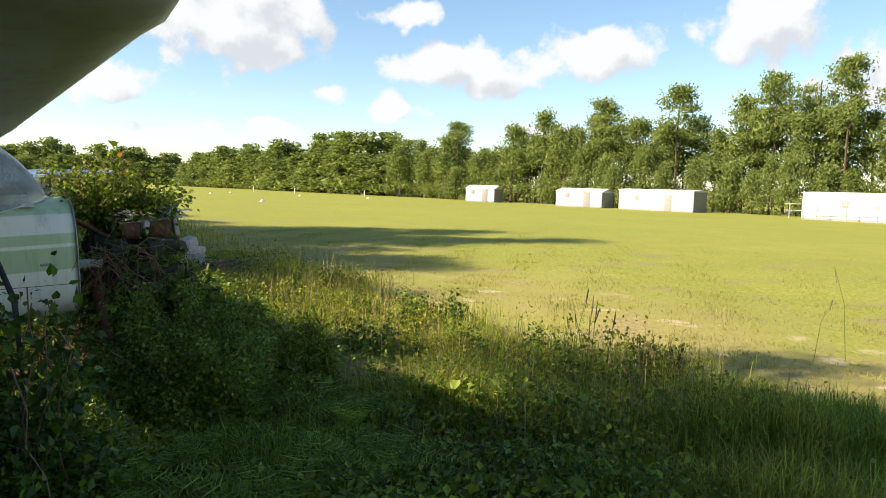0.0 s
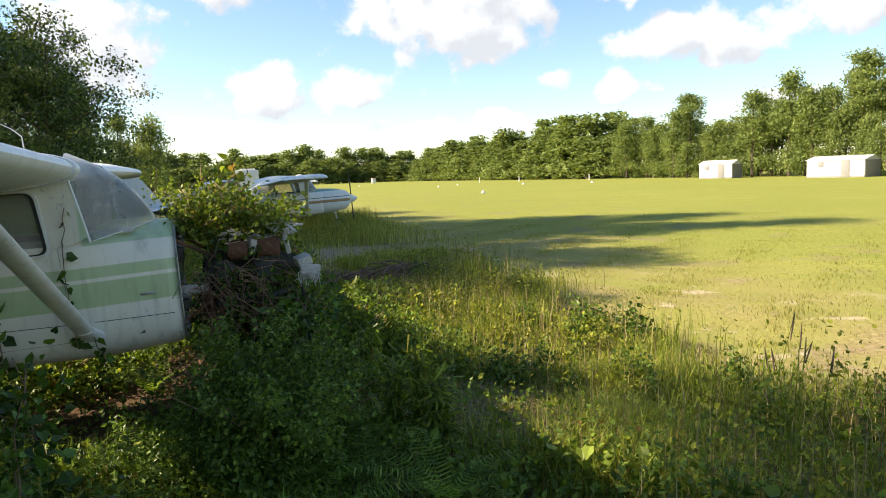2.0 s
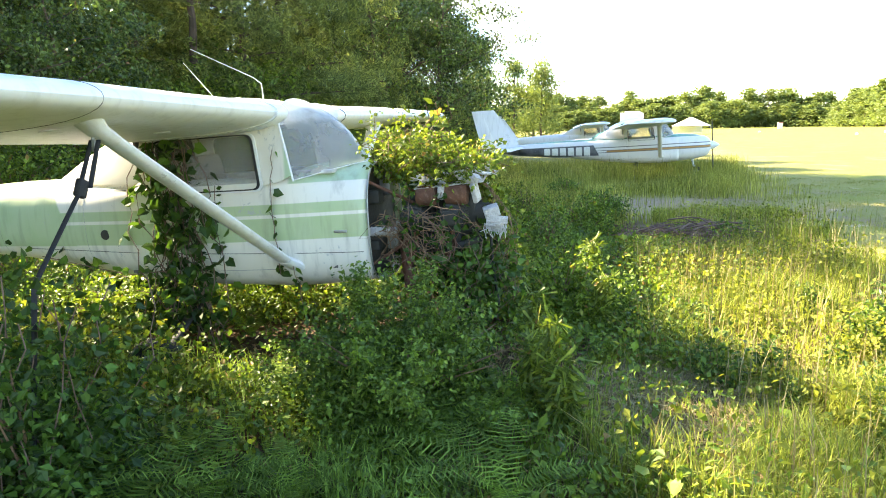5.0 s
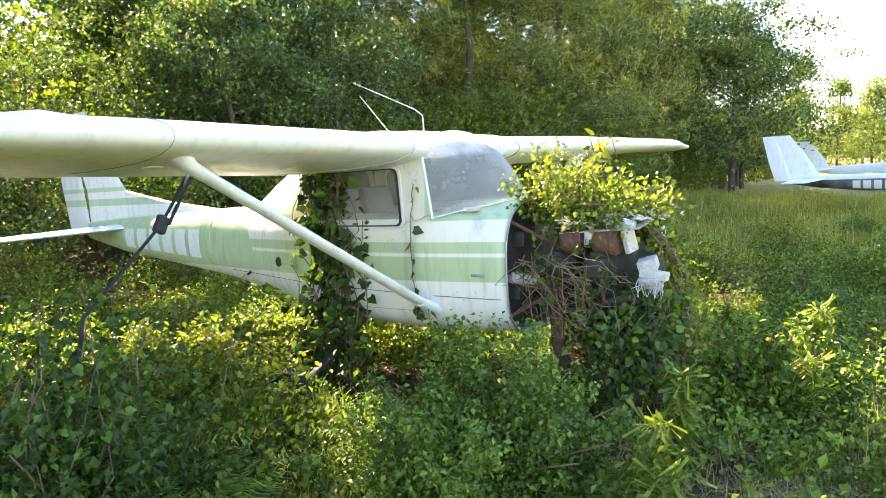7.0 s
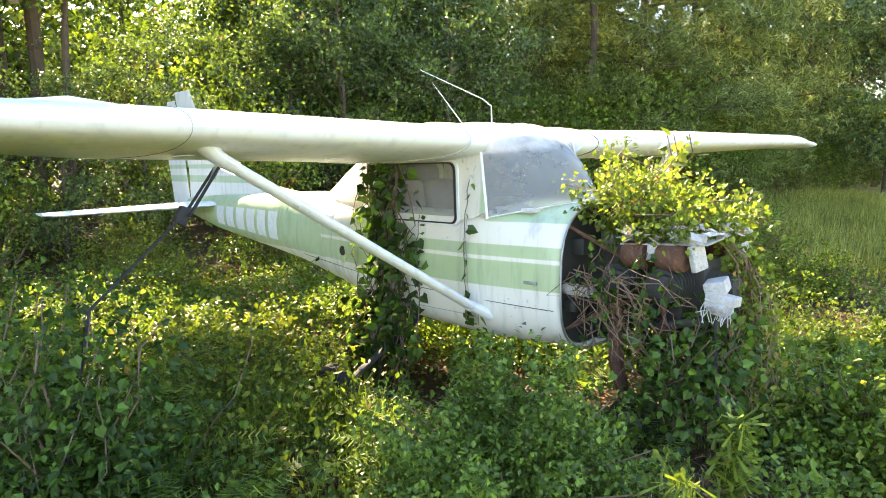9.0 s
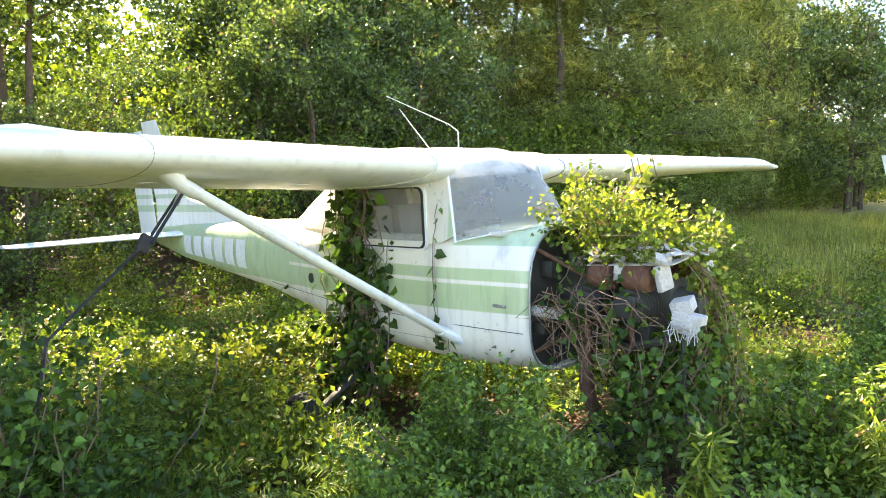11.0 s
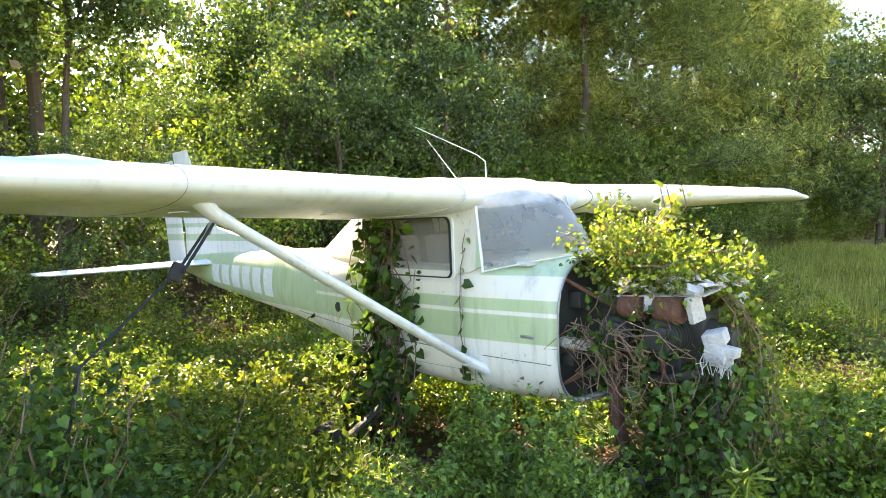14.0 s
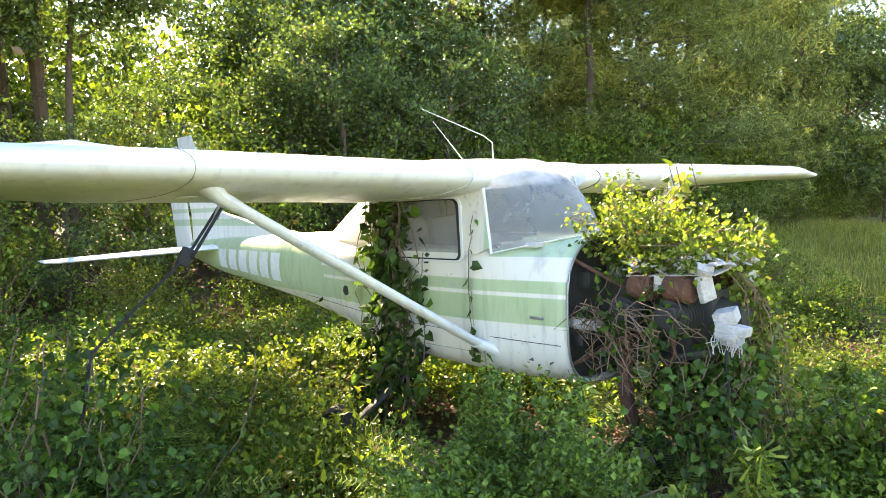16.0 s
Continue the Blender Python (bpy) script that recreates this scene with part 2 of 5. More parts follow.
GROUND = ground_material()
LEAF_NEAR = leafy("broad_leaves", (0.06, 0.115, 0.013), (0.2, 0.285, 0.036), (0.28, 0.17, 0.04), 0.4, 0.5, 0.3)
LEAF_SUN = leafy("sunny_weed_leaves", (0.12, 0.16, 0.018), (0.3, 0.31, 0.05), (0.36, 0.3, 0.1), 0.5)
LEAF_BUSH = leafy("glossy_bush_leaves", (0.055, 0.11, 0.013), (0.17, 0.26, 0.038), None, 0.34, 0.45, 0.35)
LEAF_VINE = leafy("vine_leaves", (0.075, 0.13, 0.016), (0.22, 0.28, 0.036), (0.3, 0.18, 0.06), 0.4, 0.48, 0.32)
LEAF_IVY = leafy("ivy_leaves", (0.025, 0.065, 0.01), (0.085, 0.165, 0.022), None, 0.32, 0.45, 0.32)
LEAF_TREE = leafy("tree_leaves", (0.035, 0.07, 0.014), (0.13, 0.195, 0.04), (0.2, 0.13, 0.06), 0.3, 0.42, 0.5)
NEEDLES = leafy("pine_needles", (0.065, 0.1, 0.032), (0.27, 0.32, 0.1), None, 0.45)
# far leaves are paler: the haze of distance is mixed into their colour
FAR_LEAF = leafy("haze_paled_foliage", (0.12, 0.165, 0.05), (0.27, 0.325, 0.1), None, 0.35, 0.7, 0.12, True)
BLADE = leafy("grass_blades", (0.14, 0.2, 0.024), (0.37, 0.4, 0.075), (0.45, 0.36, 0.14), 0.45)
GOLDEN = leafy("golden_rank_grass", (0.17, 0.2, 0.032), (0.42, 0.41, 0.1), (0.5, 0.4, 0.18), 0.45)
TURF = leafy("mown_turf_blades", (0.18, 0.19, 0.042), (0.38, 0.36, 0.1), (0.45, 0.34, 0.15), 0.35, 0.7, 0.15, True)
DRY = leafy("dry_stems", (0.2, 0.15, 0.06), (0.38, 0.31, 0.15), None, 0.2)
FERN = leafy("fern_fronds", (0.12, 0.21, 0.03), (0.25, 0.37, 0.062), None, 0.45, 0.75)
BARK = surface("bark", (0.11, 0.075, 0.05), (0.05, 0.036, 0.026), 0.95, 0, 4.0, 22.0, 0.8)
BRUSH = surface("dark_brush_twigs", (0.2, 0.125, 0.09), (0.1, 0.065, 0.05), 0.9, 0, 9.0, 40.0, 0.3)
TWIG = surface("dead_twigs", (0.25, 0.16, 0.095), (0.13, 0.08, 0.05), 0.9, 0, 9.0, 40.0, 0.3)
PAINT_A = livery("faded_green_white_paint", (0.75, 0.72, 0.63), (0.39, 0.5, 0.265), [(1.125, 1.2), (0.935, 1.1)], (0.93, 1.6, -2.0), 0.5, [(1.34, 1.6, -0.56, (0.42, 0.55, 0.36))])
PAINT_WING = livery("chalky_white_wing_paint", (0.76, 0.77, 0.76), (0.5, 0.55, 0.46), [(9.0, 9.1)], None, 0.35, (), (0.32, 0.55))
PAINT_FIN = livery("white_fin_green_stripes", (0.72, 0.73, 0.69), (0.4, 0.53, 0.34), [(1.52, 1.6), (1.68, 1.73)], None, 0.4)
PAINT_B = livery("white_paint_dark_stripe", (0.72, 0.73, 0.72), (0.02, 0.022, 0.03), [(1.13, 1.155), (1.04, 1.055), (0.965, 0.985)], (0.89, 1.24, -2.1), 0.2, [(0.985, 1.04, -2.3, (0.42, 0.22, 0.06)), (1.385, 1.44, -5.0, (0.12, 0.3, 0.22)), (1.36, 1.5, -0.45, (0.16, 0.34, 0.26))])
BLACK = surface("black_stripe_paint", (0.02, 0.02, 0.025), (0.035, 0.035, 0.04), 0.4)
MARK = surface("white_marking_paint", (0.78, 0.79, 0.76), (0.66, 0.68, 0.62), 0.5, dirt=(0.45, 0.5, 0.38))
ALLOY = surface("dull_aluminium", (0.42, 0.43, 0.42), (0.28, 0.28, 0.27), 0.5, 0.7, 5.0, 50.0, 0.15, (0.12, 0.1, 0.08))
SOOT = surface("grimy_firewall", (0.06, 0.06, 0.054), (0.025, 0.025, 0.022), 0.7, 0.4, 6.0, 40.0, 0.2, (0.05, 0.04, 0.03))
RUST = surface("rusted_steel", (0.17, 0.075, 0.045), (0.09, 0.045, 0.03), 0.9, 0.1, 14.0, 60.0, 0.4, (0.3, 0.2, 0.14))
CORRODED = surface("white_corroded_alloy", (0.64, 0.62, 0.59), (0.44, 0.42, 0.39), 0.85, 0.15, 22.0, 90.0, 0.9, (0.22, 0.16, 0.12))
RUBBER = surface("black_rubber", (0.02, 0.02, 0.02), (0.04, 0.038, 0.035), 0.8, 0, 8.0, 60.0, 0.2)
STRAP = surface("black_webbing", (0.015, 0.015, 0.017), (0.03, 0.03, 0.03), 0.8, 0, 20.0, 200.0, 0.3)
CABIN = surface("dark_cabin_lining", (0.16, 0.155, 0.14), (0.09, 0.085, 0.075), 0.9)
SEAT = surface("faded_seat_cloth", (0.42, 0.38, 0.33), (0.28, 0.25, 0.2), 0.9)
PALE_SHIELD = surface("reflection_pale_plastic", (0.6, 0.59, 0.56), (0.48, 0.47, 0.44), 0.8)
PANE = glass("dusty_window", (0.6, 0.63, 0.6), 0.1, 0.26)
SCREEN = glass("crazed_windscreen", (0.62, 0.66, 0.68), 0.14, 0.34, 1.76)
MILK = leafy("yellowed_rear_window", (0.8, 0.79, 0.72), (0.88, 0.87, 0.82), None, 0.12, 0.35)
SHED = surface("white_painted_metal", (0.76, 0.75, 0.72), (0.66, 0.65, 0.62), 0.6, 0, 1.5, 20.0, 0.1)
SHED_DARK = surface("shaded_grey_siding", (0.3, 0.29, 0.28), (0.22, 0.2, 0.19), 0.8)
CANVAS = surface("white_canvas", (0.8, 0.8, 0.78), (0.7, 0.7, 0.68), 0.8)
TARP = surface("green_tarp", (0.08, 0.3, 0.22), (0.12, 0.38, 0.3), 0.6)
RED = surface("red_plastic", (0.5, 0.06, 0.04), (0.4, 0.05, 0.04), 0.5)
YELLOW = surface("yellow_machine_paint", (0.6, 0.36, 0.04), (0.5, 0.3, 0.05), 0.5)


# ---- builders ----
rng = np.random.default_rng(7)


def mesh_np(name, verts, faces, mat, smooth=False):
    """A mesh from arrays of corners and of faces that all have the same number of corners."""
    verts, faces = np.asarray(verts, np.float32), np.asarray(faces, np.int32)
    me = bpy.data.meshes.new(name)
    me.vertices.add(len(verts))
    me.vertices.foreach_set("co", verts.ravel())
    k = faces.shape[1]
    me.loops.add(faces.size)
    me.loops.foreach_set("vertex_index", faces.ravel())
    me.polygons.add(len(faces))
    me.polygons.foreach_set("loop_start", np.arange(0, faces.size, k, dtype=np.int32))
    me.polygons.foreach_set("use_smooth", np.full(len(faces), smooth))
    me.update(calc_edges=True)
    me.materials.append(mat)
    return me


def part(name, bm, material, parent, label="", smooth=True, place=None):
    """Links a bmesh (or a mesh) as one object under its thing."""
    if isinstance(bm, bmesh.types.BMesh):
        me = bpy.data.meshes.new(name)
        bmesh.ops.recalc_face_normals(bm, faces=bm.faces)
        bm.to_mesh(me)
        bm.free()
        me.materials.append(material)
        for f in me.polygons:
            f.use_smooth = smooth
        if smooth:
            me.set_sharp_from_angle(angle=radians(38))
    else:
        me = bm
    ob = new(name, me)
    ob.parent = parent
    if place is not None:
        ob.matrix_local = place
    return tagged(ob, label) if label else ob


def thing(name, label, category, place=None, group="", kind=""):
    ob = new(name)
    ob.empty_display_size = 0.2
    ob.matrix_world = place or Matrix()
    return tagged(ob, label, category, group, kind)


def loft(sections, close=(True, True)):
    """Skins closed rings of points, one after another."""
    bm = bmesh.new()
    rings = [[bm.verts.new(p) for p in ring] for ring in sections]
    n = len(rings[0])
    for a, b in zip(rings, rings[1:]):
        for i in range(n):
            bm.faces.new((a[i], a[(i + 1) % n], b[(i + 1) % n], b[i]))
    if close[0]:
        bm.faces.new(rings[0][::-1])
    if close[1]:
        bm.faces.new(rings[-1])
    return bm


def tube(points, radii, sides=8, flat=1.0):
    """A round or flattened rod along points."""
    points = [Vector(p) for p in points]
    if not hasattr(radii, "__len__"):
        radii = [radii] * len(points)
    rings = []
    for i, p in enumerate(points):
        d = (points[min(i + 1, len(points) - 1)] - points[max(i - 1, 0)]).normalized()
        side = d.cross(Vector((0, 0, 1)) if abs(d.z) < 0.95 else Vector((1, 0, 0))).normalized()
        up = side.cross(d)
        rings.append([p + (side * math.cos(a) + up * math.sin(a) * flat) * radii[i] for a in [2 * math.pi * k / sides for k in range(sides)]])
    return loft(rings)


def box(size, at=(0, 0, 0), bevel=0.0, turn=None):
    bm = bmesh.new()
    bmesh.ops.create_cube(bm, size=1.0)
    bmesh.ops.scale(bm, vec=size, verts=bm.verts)
    if bevel:
        bmesh.ops.bevel(bm, geom=bm.edges[:], offset=bevel, segments=2, profile=0.5, affect="EDGES")
    bmesh.ops.transform(bm, matrix=Matrix.Translation(at) @ (turn or Matrix()), verts=bm.verts)
    return bm


def merge(*parts):
    """Joins bmeshes into the first one."""
    bm = parts[0]
    for other in parts[1:]:
        me = bpy.data.meshes.new("scrap")
        other.to_mesh(me)
        other.free()
        bm.from_mesh(me)
        bpy.data.meshes.remove(me)
    return bm


def lathe(profile, sides=24, axis="x"):
    """Turns (along, radius) pairs round an axis."""
    rings = []
    for along, r in profile:
        ring = []
        for k in range(sides):
            a = 2 * math.pi * k / sides
            c, s = r * math.cos(a), r * math.sin(a)
            ring.append({"x": (along, c, s), "y": (c, along, s), "z": (c, s, along)}[axis])
        rings.append(ring)
    return loft(rings)


def leaf_cloud(centres, size, spread=0.35, shape="leaf", up=0.35, seed=1):
    """Corners and faces of many small folded leaves at the given places."""
    r = np.random.default_rng(seed)
    c = np.asarray(centres, float)
    n = len(c)
    s = size * r.uniform(1 - spread, 1 + spread, n)[:, None]
    d = r.normal(size=(n, 3)); d[:, 2] -= 0.35
    d /= np.linalg.norm(d, axis=1)[:, None]
    nor = r.normal(size=(n, 3)); nor[:, 2] += up * 4
    w = np.cross(d, nor); w /= np.linalg.norm(w, axis=1)[:, None] + 1e-9
    nor = np.cross(w, d)
    if shape == "leaf":
        outline = [(0, 0, 0), (0.5, 0.34, 0.1), (1.0, 0, -0.06), (0.5, -0.34, 0.1)]
    elif shape == "scale":
        outline = [(0, 0.3, 0), (0, -0.3, 0), (1.0, 0, 0)]
    elif shape == "needle":
        outline = [(0, 0.03, 0), (1.0, 0.09, 0), (1.1, -0.09, 0), (0, -0.03, 0)]
    else:
        outline = [(0, 0, 0), (-0.08, 0.34, 0.1), (0.35, 0.5, 0.12), (1.0, 0, -0.12), (0.35, -0.5, 0.12), (-0.08, -0.34, 0.1)]
    v = np.stack([c + s * (a * d + b * w + e * nor) for a, b, e in outline], axis=1)
    k = len(outline)
    base = np.arange(n)[:, None] * k
    if shape == "heart":
        f = np.concatenate([base + [0, 1, 2, 3], base + [0, 3, 4, 5]])
    elif shape == "scale":
        f = base + np.arange(3)
    elif shape == "needle":
        f = base + np.arange(4)
    else:
        f = np.concatenate([base + [0, 1, 2], base + [0, 2, 3]])
    return v.reshape(-1, 3), f


def blades(roots, height, width, lean=0.35, seed=3, segments=2):
    """Bent grass blades that taper to a point."""
    r = np.random.default_rng(seed)
    c = np.asarray(roots, float)
    n = len(c)
    h = (np.asarray(height) * r.uniform(0.55, 1.2, n))[:, None]
    a = r.uniform(0, 2 * np.pi, n)
    way = np.stack([np.cos(a), np.sin(a), 0 * a], 1)
    side = np.stack([-np.sin(a), np.cos(a), 0 * a], 1) * width * r.uniform(0.6, 1.3, n)[:, None]
    bend = lean * r.uniform(0.1, 1.3, n)[:, None]
    up = np.array([0, 0, 1.0])
    mid = c + h * (0.55 * up + 0.22 * bend * way)
    tip = c + h * ((1 - 0.25 * bend) * up + bend * way)
    v = np.stack([c - side, c + side, mid + side * 0.7, mid - side * 0.7, tip], 1).reshape(-1, 3)
    b = np.arange(n)[:, None] * 5
    f = np.concatenate([b + [0, 1, 2], b + [0, 2, 3], b + [3, 2, 4]])
    return v, f


def rise(x, y):
    """Height of the ground."""
    near = np.exp(-((x - 2) ** 2 + (y + 2) ** 2) / 400.0)
    return near * (0.05 * np.sin(x * 0.9 + 1.0) * np.cos(y * 0.7) + 0.03 * np.sin(2.1 * x + 1.3 * y))


# ---- ground ----
def make_ground():
    steps = np.concatenate([-np.geomspace(1500, 14, 24), np.arange(-12, 30, 0.75), np.geomspace(31, 1500, 24)])
    gx, gy = np.meshgrid(steps, steps, indexing="ij")
    gz = rise(gx, gy)
    n = len(steps)
    i = np.arange(n * n).reshape(n, n)
    faces = np.stack([i[:-1, :-1], i[1:, :-1], i[1:, 1:], i[:-1, 1:]], -1).reshape(-1, 4)
    me = mesh_np("ground", np.stack([gx, gy, gz], -1).reshape(-1, 3), faces, GROUND, True)
    tagged(new("ground", me), "mown airfield turf with bare sandy patches", "ground", kind="structure")


make_ground()


# ---- aircraft ----
def ring(x, half, low, high, n=28, power=2.8, top=None):
    """One cross-section of the body; top: how square its upper half is."""
    mid, tall = (low + high) / 2, (high - low) / 2
    out = []
    for k in range(n):
        a = 2 * math.pi * k / n
        c, s = math.cos(a), math.sin(a)
        p = (top or power) if s > 0 else power
        out.append((x, half * math.copysign(abs(c) ** (2 / p), c), mid + tall * math.copysign(abs(s) ** (2 / p), s)))
    return out


def skin(row, z):
    """Half width of the body at height z."""
    _, w, lo, hi, low_p, top_p = row
    s = (z - (lo + hi) / 2) / ((hi - lo) / 2)
    p = top_p if s > 0 else low_p
    return w * max(0.0, 1 - abs(s) ** p) ** (1 / p)


def lerp_sections(rows, count):
    """Smooth rows of numbers in between."""
    rows = np.array(rows, float)
    xs = np.linspace(rows[0, 0], rows[-1, 0], count)
    return [[x] + [float(np.interp(-x, -rows[:, 0], rows[:, j])) for j in range(1, rows.shape[1])] for x in xs]


BODY = [(0.0, 0.43, 0.57, 1.46, 3.6, 2.7), (-0.3, 0.48, 0.55, 1.45, 3.7, 3.2), (-0.6, 0.525, 0.54, 1.45, 3.7, 5.5), (-1.2, 0.54, 0.56, 1.45, 3.7, 7.0), (-1.8, 0.52, 0.6, 1.45, 3.4, 5.5),
        (-2.4, 0.42, 0.68, 1.46, 2.7, 3.2), (-3.2, 0.3, 0.8, 1.46, 2.5, 2.6), (-4.2, 0.2, 0.9, 1.42, 2.4, 2.4), (-5.2, 0.12, 1.0, 1.38, 2.3, 2.3), (-6.0, 0.05, 1.14, 1.33, 2.2, 2.2)]
NOSE = [(1.02, 0.16, 0.86, 1.18, 2.2), (0.98, 0.26, 0.76, 1.26, 2.3), (0.85, 0.35, 0.67, 1.34, 2.5), (0.5, 0.41, 0.6, 1.42, 2.6), (0.0, 0.43, 0.57, 1.46, 2.7)]


def foil(chord, thick, n=22):
    """Wing section from the trailing edge over the top, round the nose and back below, as (aft, up)."""
    xs = (1 - np.cos(np.linspace(0, math.pi, n))) / 2
    t = 5 * thick * (0.2969 * np.sqrt(xs) - 0.126 * xs - 0.3516 * xs ** 2 + 0.2843 * xs ** 3 - 0.1015 * xs ** 4)
    camber = 0.02 * np.where(xs < 0.4, (0.8 * xs - xs ** 2) / 0.16, (0.2 + 0.8 * xs - xs ** 2) / 0.36)
    top = [(chord * a, chord * (c + h)) for a, c, h in zip(xs, camber, t)]
    low = [(chord * a, chord * (c - h)) for a, c, h in zip(xs, camber, t)]
    return top[::-1] + low[1:-1]


def plate(outer, inner, depth):
    """A flat panel with a hole: two rings of the same number of points, given thickness."""
    bm = bmesh.new()
    d = Vector(depth)
    f = [[bm.verts.new(p) for p in ring_] for ring_ in (outer, inner)]
    b = [[bm.verts.new(Vector(p) + d) for p in ring_] for ring_ in (outer, inner)]
    n = len(outer)
    for i in range(n):
        j = (i + 1) % n
        bm.faces.new((f[0][i], f[0][j], f[1][j], f[1][i]))
        bm.faces.new((b[0][j], b[0][i], b[1][i], b[1][j]))
        bm.faces.new((f[0][j], f[0][i], b[0][i], b[0][j]))
        bm.faces.new((f[1][i], f[1][j], b[1][j], b[1][i]))
    return bm


def round_loop(corners, radius, n=6):
    """Rounds the corners of a polygon in the (x, z) plane."""
    out = []
    k = len(corners)
    for i in range(k):
        p, a, b = Vector(corners[i]), Vector(corners[i - 1]), Vector(corners[(i + 1) % k])
        u, v = (a - p).normalized() * radius, (b - p).normalized() * radius
        for j in range(n):
            t = j / (n - 1)
            out.append((1 - t) ** 2 * (p + u) + 2 * t * (1 - t) * p + t * t * (p + v))
    return out


def cabin_side(z):
    """How far the cabin wall stands out at height z."""
    return 0.535 if z < 1.4 else 0.535 - 0.05 * (z - 1.4) / 0.45


def band(path, wide, thick, side, centre):
    """A thin frame that follows a closed loop in the (x, z) plane on the cabin wall."""
    rings = []
    n = len(path)
    c = sum(path, Vector((0, 0))) / n
    for p in path:
        out = (p - c).normalized()
        row = []
        for a, d in ((0, 0), (wide, 0), (wide, thick), (0, thick)):
            q = p + out * a
            row.append((q.x, side * (cabin_side(q.y) + centre + d), q.y))
        rings.append(row)
    bm = bmesh.new()
    rv = [[bm.verts.new(p) for p in row] for row in rings]
    for i in range(n):
        a, b = rv[i], rv[(i + 1) % n]
        for k in range(4):
            bm.faces.new((a[k], a[(k + 1) % 4], b[(k + 1) % 4], b[k]))
    return bm


INCIDENCE = 0.072


def wing(side, span=5.34):
    """One wing half with a rounded, drooped tip."""
    rows = [(0.6, -0.52, 1.63, 0.135), (2.38, -0.52, 1.63, 0.135), (4.85, -0.56, 1.24, 0.12), (5.12, -0.59, 1.18, 0.1), (5.27, -0.61, 1.12, 0.09), (span, -0.68, 0.98, 0.05)]
    sections = []
    for y, lead, chord, thick in rows:
        out = max(0.0, y - 2.38) / 2.96
        twist = INCIDENCE * (1 - out)
        z = 1.845 - 0.015 * out + 0.018 * (y - 0.6) - (0.03 if y > 4.9 else 0)
        sections.append([(lead - a, side * y, z + h - twist * a) for a, h in foil(chord, thick)])
    return loft(sections)


def tail_surface(rows, thick=0.07):
    """A fin or stabiliser: rows of (x of nose, chord, y, z, upright)."""
    sections = []
    for lead, chord, y, z, upright in rows:
        pts = foil(chord, thick, 8)
        sections.append([(lead - a, y + (h if upright else 0), z + (0 if upright else h)) for a, h in pts])
    return loft(sections)


def wheel(parent, at, radius=0.2, flat=0.03):
    tyre = part("tyre", lathe([(-0.06, radius * 0.55), (-0.075, radius * 0.8), (-0.055, radius * 0.97), (0, radius), (0.055, radius * 0.97), (0.075, radius * 0.8), (0.06, radius * 0.55)], 24, "y"), RUBBER, parent, "flat black tyre", place=pose(*at))
    part("rim", lathe([(-0.066, 0.02), (-0.062, radius * 0.5), (-0.05, radius * 0.56), (0.05, radius * 0.56), (0.062, radius * 0.5), (0.066, 0.02)], 20, "y"), ALLOY, tyre)


def pane_sheet(loop, side, inset):
    bm = bmesh.new()
    bm.faces.new([bm.verts.new((p.x, side * (cabin_side(p.y) - inset), p.y)) for p in loop])
    return bm


